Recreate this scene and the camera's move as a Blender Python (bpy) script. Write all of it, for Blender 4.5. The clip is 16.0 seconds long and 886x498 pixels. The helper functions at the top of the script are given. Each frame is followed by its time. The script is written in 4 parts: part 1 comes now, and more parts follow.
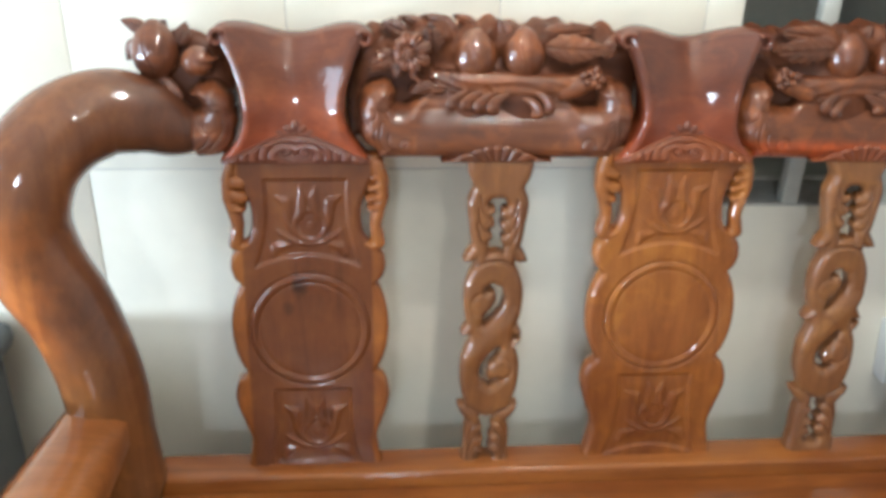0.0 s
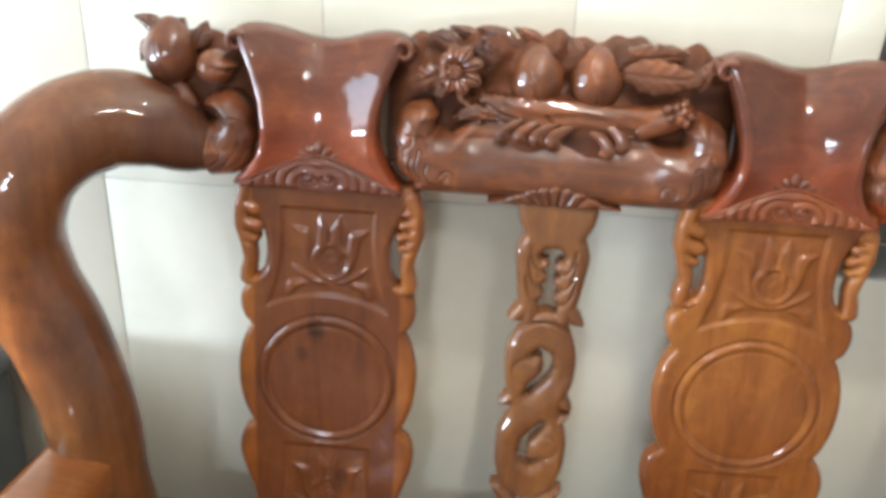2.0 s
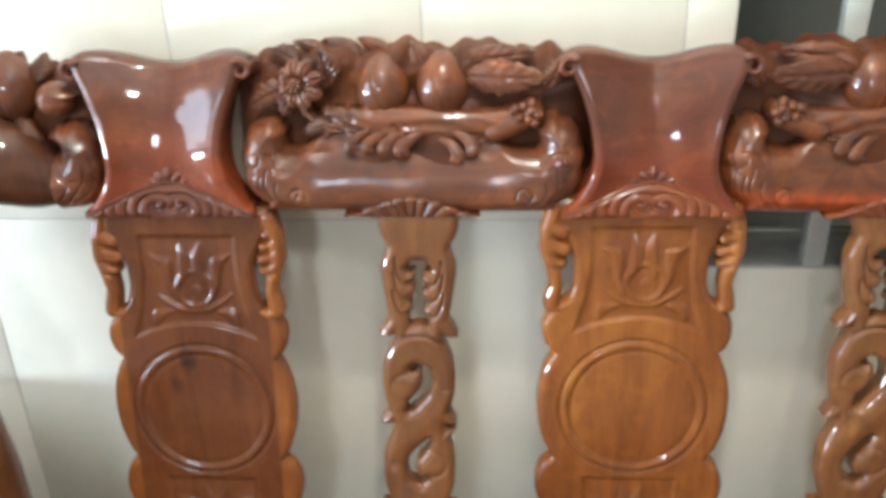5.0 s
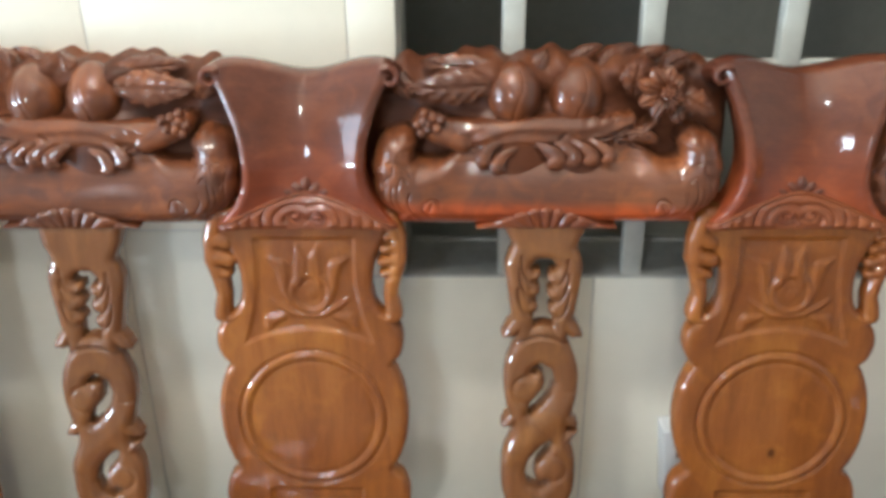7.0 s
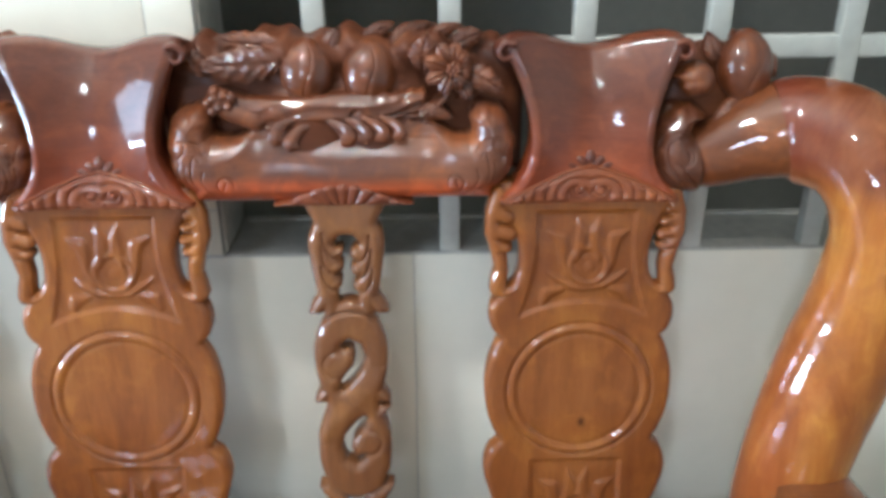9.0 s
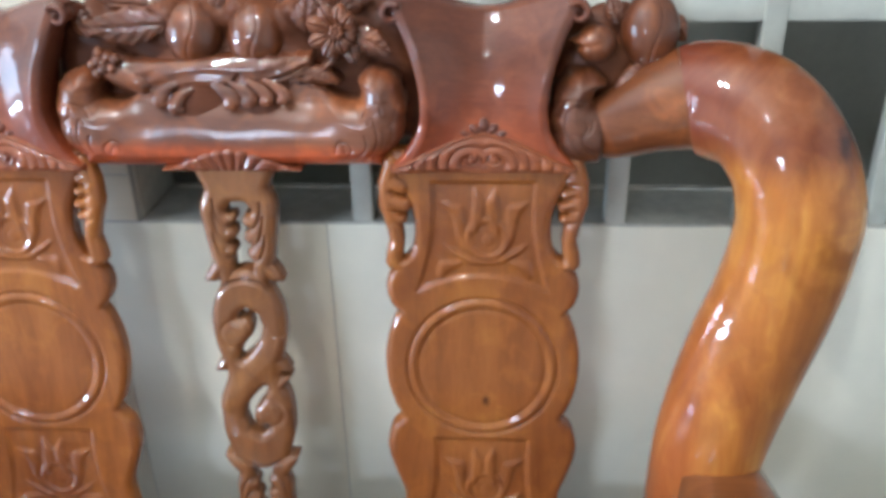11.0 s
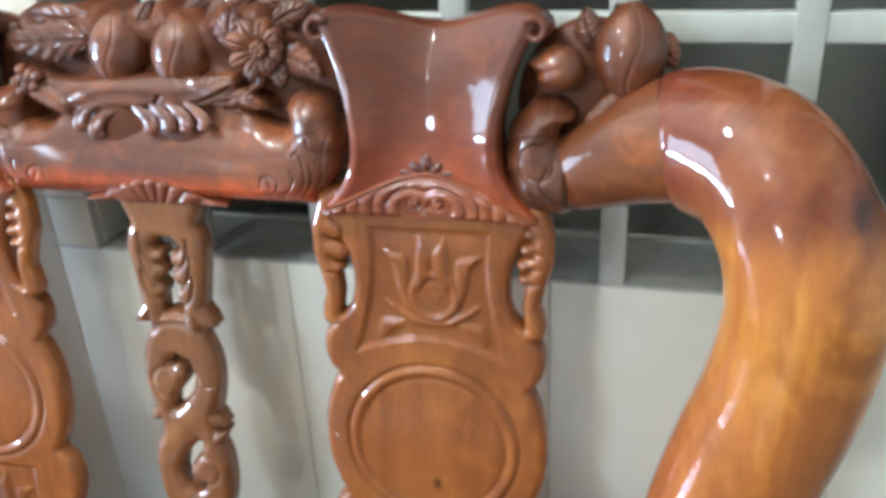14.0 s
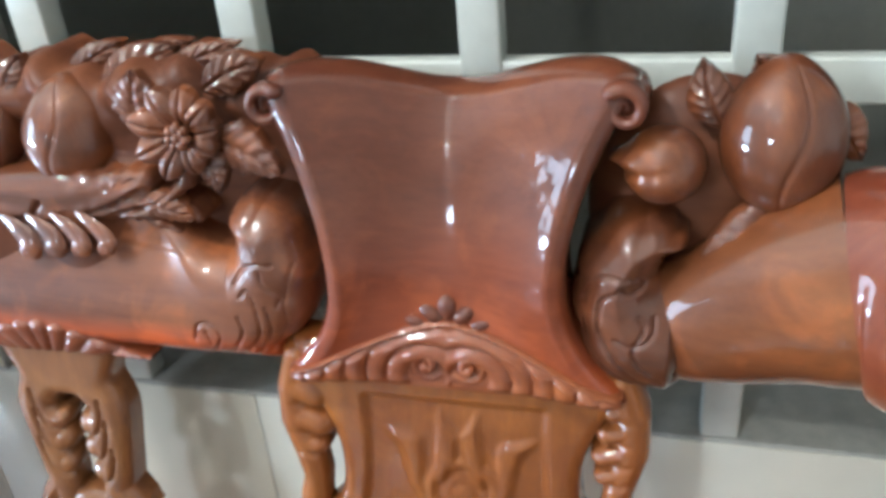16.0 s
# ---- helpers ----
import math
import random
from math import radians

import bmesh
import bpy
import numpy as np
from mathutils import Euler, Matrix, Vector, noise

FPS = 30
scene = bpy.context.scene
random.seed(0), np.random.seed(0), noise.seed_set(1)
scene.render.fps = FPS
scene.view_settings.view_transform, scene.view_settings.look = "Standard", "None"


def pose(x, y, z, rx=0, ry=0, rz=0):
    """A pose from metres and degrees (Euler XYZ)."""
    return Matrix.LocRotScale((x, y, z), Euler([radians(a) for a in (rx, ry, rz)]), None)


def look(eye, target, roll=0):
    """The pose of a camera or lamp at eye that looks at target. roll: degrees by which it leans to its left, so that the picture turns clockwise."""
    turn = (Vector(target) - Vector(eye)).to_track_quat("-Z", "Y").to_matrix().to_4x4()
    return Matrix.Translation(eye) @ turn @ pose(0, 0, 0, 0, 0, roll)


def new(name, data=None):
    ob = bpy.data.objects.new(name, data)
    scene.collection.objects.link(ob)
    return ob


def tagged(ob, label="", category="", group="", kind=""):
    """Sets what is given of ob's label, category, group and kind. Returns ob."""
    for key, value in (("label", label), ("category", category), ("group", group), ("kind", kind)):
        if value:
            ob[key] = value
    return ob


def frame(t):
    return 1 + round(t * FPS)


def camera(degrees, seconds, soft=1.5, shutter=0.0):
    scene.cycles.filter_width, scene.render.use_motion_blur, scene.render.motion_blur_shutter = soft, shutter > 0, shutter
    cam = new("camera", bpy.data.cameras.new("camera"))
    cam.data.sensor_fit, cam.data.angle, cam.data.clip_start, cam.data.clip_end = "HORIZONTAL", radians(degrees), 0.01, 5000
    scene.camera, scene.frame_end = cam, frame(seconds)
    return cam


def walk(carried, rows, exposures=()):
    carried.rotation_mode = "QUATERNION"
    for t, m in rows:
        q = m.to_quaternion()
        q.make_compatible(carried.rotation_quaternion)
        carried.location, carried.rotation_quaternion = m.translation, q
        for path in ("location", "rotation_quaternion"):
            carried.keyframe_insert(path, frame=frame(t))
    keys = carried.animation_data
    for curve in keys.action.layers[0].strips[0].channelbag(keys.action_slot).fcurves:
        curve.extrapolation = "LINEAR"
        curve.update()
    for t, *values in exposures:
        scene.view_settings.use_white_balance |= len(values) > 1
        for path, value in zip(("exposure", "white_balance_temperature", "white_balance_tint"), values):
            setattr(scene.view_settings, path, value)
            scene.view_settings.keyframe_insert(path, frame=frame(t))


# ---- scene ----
cam = camera(56.2, 16.0, soft=4.0)
METRES, EYE, TILT, LEAN, TURN = 1.97, 1.30, 0.0, 0.0, -5.2
ROWS = [
    (0.0, 0.0, 0.0, 0.0, 0.71, -25.64, -1.48),
    (0.5, -0.0214, 0.0255, 0.0048, 1.21, -26.18, -2.69),
    (1.0, 0.0133, 0.045, 0.0021, 6.52, -26.3, -2.38),
    (1.5, 0.0512, 0.0754, -0.0091, 10.42, -25.97, -1.63),
    (2.0, 0.0405, 0.099, -0.0117, 9.78, -25.62, -2.63),
    (2.5, 0.0264, 0.1009, -0.0123, 9.89, -26.34, -2.64),
    (3.0, 0.0245, 0.1037, -0.0132, 8.52, -26.37, -1.56),
    (3.5, 0.0691, 0.111, -0.0135, 9.11, -25.91, -0.13),
    (6.0, 0.1767, 0.1358, -0.0172, 7.85, -24.55, 1.59),
    (6.5, 0.2461, 0.1449, -0.0178, 7.41, -25.02, 0.37),
    (7.0, 0.3001, 0.1472, -0.0159, 6.42, -24.26, 0.5),
    (7.5, 0.3332, 0.1478, -0.0166, 6.38, -24.57, 0.47),
    (8.0, 0.3502, 0.1476, -0.0173, 4.34, -25.33, 0.42),
    (8.5, 0.3523, 0.1361, -0.0275, 1.4, -25.87, -0.85),
    (9.0, 0.3928, 0.1481, -0.0205, 3.56, -25.11, 0.21),
    (9.5, 0.4494, 0.1664, -0.0317, 5.9, -25.9, 1.39),
    (10.0, 0.4724, 0.1694, -0.0312, 6.17, -26.76, 1.26),
    (12.5, 0.549, 0.1754, -0.034, 12.6, -26.13, 0.91),
    (13.0, 0.5763, 0.2253, -0.0427, 13.48, -25.67, 1.36),
    (13.5, 0.5854, 0.2418, -0.0438, 18.11, -24.92, 2.13),
    (14.0, 0.5782, 0.2684, -0.047, 19.16, -25.49, 2.62),
    (14.5, 0.5427, 0.3218, -0.0522, 18.62, -26.7, 2.18),
    (15.0, 0.535, 0.3573, -0.0619, 17.82, -28.69, 2.49),
    (15.5, 0.5291, 0.3955, -0.0572, 19.21, -28.86, 3.11),
    (16.0, 0.5243, 0.4126, -0.0449, 19.41, -28.31, 4.52),
]
walk(cam, [(t, pose(0, 0, EYE, TILT, LEAN, TURN) @ pose(METRES * x, METRES * y, METRES * z, 90 + pitch, roll, yaw)) for t, x, y, z, yaw, pitch, roll in ROWS],
     exposures=[(0.0, 0.40, 5400, 6), (1.0, 0.42, 5550, 6), (3.5, 0.42, 5550, 6), (7.0, 0.36, 5450, 6), (8.0, 0.40, 5350, 6), (8.5, 0.50, 5200, 6), (9.0, 0.44, 5080, 6), (10.0, 0.64, 5000, 6), (13.0, 0.64, 4980, 5), (14.0, 0.78, 5030, 4), (14.5, 0.88, 5080, 4), (15.0, 0.86, 5060, 4), (16.0, 0.80, 5030, 4)])

# ---- light: daylight in the side wall's opening, two ceiling lamps, added low and front fills ----
world = bpy.data.worlds.new("world")
scene.world = world
world.use_nodes = True
wn = world.node_tree.nodes
sky = wn.new("ShaderNodeTexSky")
sky.sky_type = "NISHITA"
sky.sun_disc = False
sky.sun_elevation, sky.sun_rotation = radians(40), radians(200)
wn["Background"].inputs["Strength"].default_value = 0.05
world.node_tree.links.new(sky.outputs["Color"], wn["Background"].inputs["Color"])


def area_light(name, eye, target, sx, sy, watts, colour):
    data = bpy.data.lights.new(name, "AREA")
    data.shape, data.size, data.size_y, data.energy, data.color = "RECTANGLE", sx, sy, watts, colour
    ob = new(name, data)
    ob.matrix_world = look(eye, target)
    return ob


def bulb(name, place, watts, radius, colour):
    data = bpy.data.lights.new(name, "POINT")
    data.energy, data.shadow_soft_size, data.color = watts, radius, colour
    ob = new(name, data)
    ob.location = place
    return ob


area_light("daylight_left", (-2.58, -0.05, 1.58), (0.1, 1.10, 1.05), 1.2, 1.2, 30, (0.88, 0.95, 1.0))
# extra low strip lamp, added to brighten the left wall and streak the pads
area_light("low_strip_fill", (-2.58, 0.05, 0.70), (0.1, 1.10, 0.78), 1.0, 0.22, 50, (0.88, 0.95, 1.0))
# fill lamp from the front, added to soften contrast and dot the pads
area_light("front_fill", (-0.70, -2.98, 2.00), (1.0, 1.2, 0.8), 0.5, 0.36, 22, (0.97, 0.98, 1.0))
bulb("ceiling_bulb_light", (0.30, 0.58, 2.25), 36, 0.035, (1.0, 0.88, 0.71))
bulb("ceiling_bulb_light", (0.55, -0.42, 2.38), 17, 0.035, (1.0, 0.88, 0.71))


# ---- materials ----
def material(name):
    m = bpy.data.materials.new(name)
    m.use_nodes = True
    n, l = m.node_tree.nodes, m.node_tree.links
    return m, n, l, n["Principled BSDF"]


def add(n, kind, **values):
    node = n.new(kind)
    for k, v in values.items():
        node.inputs[k.replace("_", " ")].default_value = v
    return node


def ramp(n, stops):
    r = n.new("ShaderNodeValToRGB")
    e = r.color_ramp.elements
    while len(e) < len(stops):
        e.new(0.5)
    for el, (p, c) in zip(e, stops):
        el.position, el.color = p, (*c, 1)
    return r


def wood(name, dark, mid, light, rough=0.46, along="Z", coat=1.0, scale=1.0, zebra=(), spots=(), gloss=0.05, swirl=0.6, rings=(), patch=None, sheen=0.18):
    """Lacquered hardwood: long grain, pores and cloudy stain, under a clear coat."""
    m, n, l, b = material(name)
    tc = n.new("ShaderNodeTexCoord")
    info = n.new("ShaderNodeObjectInfo")
    shift = n.new("ShaderNodeVectorMath")
    shift.operation = "ADD"
    l.new(tc.outputs["Object"], shift.inputs[0])
    spread = n.new("ShaderNodeVectorMath")
    spread.operation = "SCALE"
    spread.inputs["Scale"].default_value = 7.3
    rnd = n.new("ShaderNodeCombineXYZ")
    l.new(info.outputs["Random"], rnd.inputs[0])
    l.new(info.outputs["Random"], rnd.inputs[2])
    l.new(rnd.outputs[0], spread.inputs[0])
    l.new(spread.outputs[0], shift.inputs[1])
    mp = n.new("ShaderNodeMapping")
    s = {"Z": (1, 1, 0.10), "X": (0.10, 1, 1)}[along]
    mp.inputs["Scale"].default_value = [v * scale for v in s]
    l.new(shift.outputs[0], mp.inputs["Vector"])
    bands = add(n, "ShaderNodeTexNoise", Scale=26.0, Detail=6.0, Roughness=0.62, Distortion=swirl)
    l.new(mp.outputs[0], bands.inputs["Vector"])
    pores = add(n, "ShaderNodeTexNoise", Scale=240.0, Detail=3.0, Roughness=0.6)
    l.new(mp.outputs[0], pores.inputs["Vector"])
    cloud = add(n, "ShaderNodeTexNoise", Scale=5.0, Detail=3.0, Roughness=0.5)
    l.new(shift.outputs[0], cloud.inputs["Vector"])
    mix = n.new("ShaderNodeMath")
    mix.operation = "MULTIPLY_ADD"
    mix.inputs[1].default_value = 0.45
    l.new(cloud.outputs["Fac"], mix.inputs[0])
    half = n.new("ShaderNodeMath")
    half.operation = "MULTIPLY"
    half.inputs[1].default_value = 0.55
    l.new(bands.outputs["Fac"], half.inputs[0])
    l.new(half.outputs[0], mix.inputs[2])
    r = ramp(n, [(0.34, dark), (0.5, mid), (0.66, light)])
    l.new(mix.outputs[0], r.inputs[0])
    dk = n.new("ShaderNodeMix")
    dk.data_type, dk.blend_type = "RGBA", "MULTIPLY"
    pr = ramp(n, [(0.35, (0.72, 0.68, 0.64)), (0.55, (1, 1, 1))])
    l.new(pores.outputs["Fac"], pr.inputs[0])
    dk.inputs["Factor"].default_value = 0.28
    l.new(r.outputs[0], dk.inputs["A"])
    l.new(pr.outputs[0], dk.inputs["B"])
    out = dk.outputs["Result"]
    if patch:      # places where the stain is rubbed thin
        blotch = add(n, "ShaderNodeTexNoise", Scale=24.0, Detail=4.0, Roughness=0.55, Distortion=0.8)
        l.new(shift.outputs[0], blotch.inputs["Vector"])
        thin = n.new("ShaderNodeMapRange")
        thin.interpolation_type = "SMOOTHSTEP"
        thin.inputs["From Min"].default_value, thin.inputs["From Max"].default_value = 0.46, 0.66
        l.new(blotch.outputs["Fac"], thin.inputs["Value"])
        rub = n.new("ShaderNodeMix")
        rub.data_type, rub.blend_type = "RGBA", "MULTIPLY"
        rub.inputs["B"].default_value = (*patch, 1)
        l.new(thin.outputs["Result"], rub.inputs["Factor"])
        l.new(out, rub.inputs["A"])
        out = rub.outputs["Result"]
    for axis, mode, lo, hi, tint, wobble in zebra:      # tint that changes along the piece
        sep = n.new("ShaderNodeSeparateXYZ")
        l.new(tc.outputs["Object"], sep.inputs[0])
        wob = add(n, "ShaderNodeTexNoise", Scale=9.0, Detail=2.0)
        l.new(tc.outputs["Object"], wob.inputs["Vector"])
        side = n.new("ShaderNodeMath")
        side.operation = mode
        side.inputs[1].default_value = 0.0
        l.new(sep.outputs[axis], side.inputs[0])
        wm = n.new("ShaderNodeMath")
        wm.operation = "MULTIPLY_ADD"
        wm.inputs[1].default_value = wobble
        l.new(wob.outputs["Fac"], wm.inputs[0])
        l.new(side.outputs[0], wm.inputs[2])
        mr = n.new("ShaderNodeMapRange")
        mr.interpolation_type = "SMOOTHSTEP"
        mr.inputs["From Min"].default_value, mr.inputs["From Max"].default_value = lo, hi
        l.new(wm.outputs[0], mr.inputs["Value"])
        st = n.new("ShaderNodeMix")
        st.data_type, st.blend_type = "RGBA", "MULTIPLY"
        st.inputs["B"].default_value = (*tint, 1)
        l.new(mr.outputs["Result"], st.inputs["Factor"])
        l.new(out, st.inputs["A"])
        out = st.outputs["Result"]
    for (sx, sz), radius, tint in spots:      # knots, dark smudges and, where the tint exceeds 1, brighter patches in the board
        off = n.new("ShaderNodeVectorMath")
        off.operation = "SUBTRACT"
        off.inputs[1].default_value = (sx, 0, sz)
        flat = n.new("ShaderNodeVectorMath")
        flat.operation = "MULTIPLY"
        flat.inputs[1].default_value = (1.0, 0.0, 0.7)
        ragged = add(n, "ShaderNodeTexNoise", Scale=min(90.0, 1.1 / radius), Detail=3.0)
        l.new(tc.outputs["Object"], ragged.inputs["Vector"])
        l.new(tc.outputs["Object"], off.inputs[0])
        l.new(off.outputs[0], flat.inputs[0])
        far = n.new("ShaderNodeVectorMath")
        far.operation = "LENGTH"
        l.new(flat.outputs[0], far.inputs[0])
        wob2 = n.new("ShaderNodeMath")
        wob2.operation = "MULTIPLY_ADD"
        wob2.inputs[1].default_value = radius * 1.2
        l.new(ragged.outputs["Fac"], wob2.inputs[0])
        l.new(far.outputs["Value"], wob2.inputs[2])
        edge = n.new("ShaderNodeMapRange")
        edge.interpolation_type = "SMOOTHSTEP"
        edge.inputs["From Min"].default_value, edge.inputs["From Max"].default_value = radius * 1.75, radius * 0.75
        l.new(wob2.outputs[0], edge.inputs["Value"])
        blot = n.new("ShaderNodeMix")
        blot.data_type, blot.blend_type = "RGBA", "MULTIPLY"
        blot.inputs["B"].default_value = (*tint, 1)
        l.new(edge.outputs["Result"], blot.inputs["Factor"])
        l.new(out, blot.inputs["A"])
        out = blot.outputs["Result"]
    for (sx, sz), radius, pitch, tint in rings:      # growth rings round a knot
        off = n.new("ShaderNodeVectorMath")
        off.operation = "SUBTRACT"
        off.inputs[1].default_value = (sx, 0, sz)
        flat = n.new("ShaderNodeVectorMath")
        flat.operation = "MULTIPLY"
        flat.inputs[1].default_value = (1.0, 0.5, 0.6)
        drift = add(n, "ShaderNodeTexNoise", Scale=14.0, Detail=3.0)
        l.new(tc.outputs["Object"], drift.inputs["Vector"])
        l.new(tc.outputs["Object"], off.inputs[0])
        l.new(off.outputs[0], flat.inputs[0])
        far = n.new("ShaderNodeVectorMath")
        far.operation = "LENGTH"
        l.new(flat.outputs[0], far.inputs[0])
        bent = n.new("ShaderNodeMath")
        bent.operation = "MULTIPLY_ADD"
        bent.inputs[1].default_value = 0.045
        l.new(drift.outputs["Fac"], bent.inputs[0])
        l.new(far.outputs["Value"], bent.inputs[2])
        turns = n.new("ShaderNodeMath")
        turns.operation = "MULTIPLY"
        turns.inputs[1].default_value = math.tau / pitch
        l.new(bent.outputs[0], turns.inputs[0])
        wave = n.new("ShaderNodeMath")
        wave.operation = "SINE"
        l.new(turns.outputs[0], wave.inputs[0])
        lift = n.new("ShaderNodeMapRange")
        lift.inputs["From Min"].default_value = -0.2
        l.new(wave.outputs[0], lift.inputs["Value"])
        fade = n.new("ShaderNodeMapRange")
        fade.interpolation_type = "SMOOTHSTEP"
        fade.inputs["From Min"].default_value, fade.inputs["From Max"].default_value = radius * 1.4, radius * 0.5
        l.new(bent.outputs[0], fade.inputs["Value"])
        both = n.new("ShaderNodeMath")
        both.operation = "MULTIPLY"
        l.new(lift.outputs["Result"], both.inputs[0])
        l.new(fade.outputs["Result"], both.inputs[1])
        ringed = n.new("ShaderNodeMix")
        ringed.data_type, ringed.blend_type = "RGBA", "MULTIPLY"
        ringed.inputs["B"].default_value = (*tint, 1)
        l.new(both.outputs[0], ringed.inputs["Factor"])
        l.new(out, ringed.inputs["A"])
        out = ringed.outputs["Result"]
    l.new(out, b.inputs["Base Color"])
    rr = n.new("ShaderNodeMapRange")
    rr.inputs["To Min"].default_value, rr.inputs["To Max"].default_value = rough * 0.7, rough * 1.5
    l.new(cloud.outputs["Fac"], rr.inputs["Value"])
    l.new(rr.outputs["Result"], b.inputs["Roughness"])
    b.inputs["Coat Weight"].default_value = coat
    b.inputs["Coat Roughness"].default_value = gloss
    b.inputs["Specular IOR Level"].default_value = sheen
    peel = add(n, "ShaderNodeTexNoise", Scale=70.0, Detail=2.0)
    l.new(shift.outputs[0], peel.inputs["Vector"])
    bump = add(n, "ShaderNodeBump", Strength=0.20, Distance=0.002)
    l.new(peel.outputs["Fac"], bump.inputs["Height"])
    l.new(bump.outputs[0], b.inputs["Normal"])
    l.new(bump.outputs[0], b.inputs["Coat Normal"])
    return m


def painted(name, colour, rough=0.5, grain=40.0, vary=0.12, bump_mm=0.3, metal=0.0, spec=0.5):
    m, n, l, b = material(name)
    tc = n.new("ShaderNodeTexCoord")
    fine = add(n, "ShaderNodeTexNoise", Scale=grain, Detail=5.0, Roughness=0.6)
    big = add(n, "ShaderNodeTexNoise", Scale=grain / 14, Detail=3.0)
    for t in (fine, big):
        l.new(tc.outputs["Object"], t.inputs["Vector"])
    av = n.new("ShaderNodeMath")
    av.operation = "ADD"
    l.new(fine.outputs["Fac"], av.inputs[0])
    l.new(big.outputs["Fac"], av.inputs[1])
    r = ramp(n, [(0.36, [c * (1 - vary) for c in colour]), (0.62, colour)])
    hv = n.new("ShaderNodeMath")
    hv.operation = "MULTIPLY"
    hv.inputs[1].default_value = 0.5
    l.new(av.outputs[0], hv.inputs[0])
    l.new(hv.outputs[0], r.inputs[0])
    l.new(r.outputs[0], b.inputs["Base Color"])
    b.inputs["Roughness"].default_value, b.inputs["Metallic"].default_value = rough, metal
    b.inputs["Specular IOR Level"].default_value = spec
    bp = add(n, "ShaderNodeBump", Strength=0.4, Distance=bump_mm / 1000)
    l.new(fine.outputs["Fac"], bp.inputs["Height"])
    l.new(bp.outputs[0], b.inputs["Normal"])
    return m


RED_TONES = (0.082, 0.023, 0.012), (0.124, 0.034, 0.015), (0.176, 0.050, 0.021)
RED = wood("red_lacquered_wood", *RED_TONES, along="X", gloss=0.06)
# the pad turns lighter and redder towards its foot
PAD = wood("headrest_lacquered_wood", (0.070, 0.019, 0.010), (0.106, 0.029, 0.013), (0.150, 0.043, 0.018), along="X", sheen=0.15, gloss=0.08, patch=(1.3, 1.35, 1.2), zebra=[("Z", "ADD", 0.150, 0.030, (2.1, 1.50, 0.95), 0.05)])
# a lighter orange-red for aprons, ledges and one fan
ORANGE_RED = wood("orange_red_lacquered_wood", (0.14, 0.034, 0.012), (0.205, 0.053, 0.017), (0.27, 0.078, 0.023), along="X", gloss=0.05, patch=(1.25, 1.3, 1.1))
BROWN_TONES = (0.052, 0.0157, 0.006), (0.115, 0.0350, 0.013), (0.198, 0.065, 0.023)
BROWN = wood("brown_lacquered_wood", *BROWN_TONES, along="X", sheen=0.22, gloss=0.03, patch=(1.55, 1.45, 1.1))
HOLLOW = wood("dull_brown_wood", *BROWN_TONES, along="X", coat=0.25, gloss=0.35, rough=0.6, sheen=0.15)
BEAM = wood("beam_lacquered_wood", *BROWN_TONES, along="X", sheen=0.20, gloss=0.21, patch=(1.55, 1.45, 1.1))
# the beam with a lighter, more orange lower lip
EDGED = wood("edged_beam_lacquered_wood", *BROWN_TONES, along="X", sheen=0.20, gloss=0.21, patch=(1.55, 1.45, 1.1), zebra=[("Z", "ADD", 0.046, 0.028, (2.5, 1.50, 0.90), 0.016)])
FRUIT = wood("wine_lacquered_wood", (0.075, 0.022, 0.009), (0.120, 0.036, 0.013), (0.178, 0.060, 0.021), gloss=0.03, patch=(1.55, 1.45, 1.1))
TAN = wood("tan_lacquered_wood", (0.122, 0.044, 0.015), (0.182, 0.069, 0.022), (0.250, 0.100, 0.031), sheen=0.16, gloss=0.04, patch=(1.2, 1.25, 1.1))
TONES = (0.145, 0.038, 0.008), (0.235, 0.071, 0.013), (0.335, 0.115, 0.021)
ORANGE = wood("orange_lacquered_wood", *TONES, sheen=0.14, gloss=0.06, patch=(1.18, 1.26, 1.1))
KNOTTED = wood("knotted_lacquered_wood", *TONES, sheen=0.14, gloss=0.06, patch=(1.18, 1.26, 1.1), spots=[((0.005, 0.2075), 0.0065, (0.28, 0.24, 0.35))])
TWO_TONE = wood("two_tone_lacquered_wood", *TONES, sheen=0.12, gloss=0.15, patch=(1.15, 1.2, 1.1), zebra=[("X", "ABSOLUTE", 0.094, 0.090, (0.55, 0.52, 0.76), 0.0)],
                spots=[((-0.014, 0.318), 0.014, (0.42, 0.40, 0.45)), ((0.022, 0.110), 0.012, (0.55, 0.5, 0.5)), ((-0.03, 0.285), 0.010, (0.65, 0.6, 0.6))])
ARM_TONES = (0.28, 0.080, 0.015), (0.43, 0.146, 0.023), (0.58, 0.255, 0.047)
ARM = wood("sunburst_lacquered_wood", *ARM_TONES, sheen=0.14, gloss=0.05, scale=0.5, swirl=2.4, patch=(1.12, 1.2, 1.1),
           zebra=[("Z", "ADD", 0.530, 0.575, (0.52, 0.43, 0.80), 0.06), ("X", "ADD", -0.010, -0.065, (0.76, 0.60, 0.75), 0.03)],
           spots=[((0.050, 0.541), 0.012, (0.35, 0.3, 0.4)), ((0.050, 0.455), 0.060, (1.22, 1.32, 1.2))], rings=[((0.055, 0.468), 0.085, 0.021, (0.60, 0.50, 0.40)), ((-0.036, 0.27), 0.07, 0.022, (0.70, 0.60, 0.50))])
NECK = wood("neck_lacquered_wood", (0.100, 0.029, 0.009), (0.155, 0.048, 0.014), (0.22, 0.074, 0.021), along="X", gloss=0.06, patch=(1.4, 1.3, 1.1), sheen=0.16)
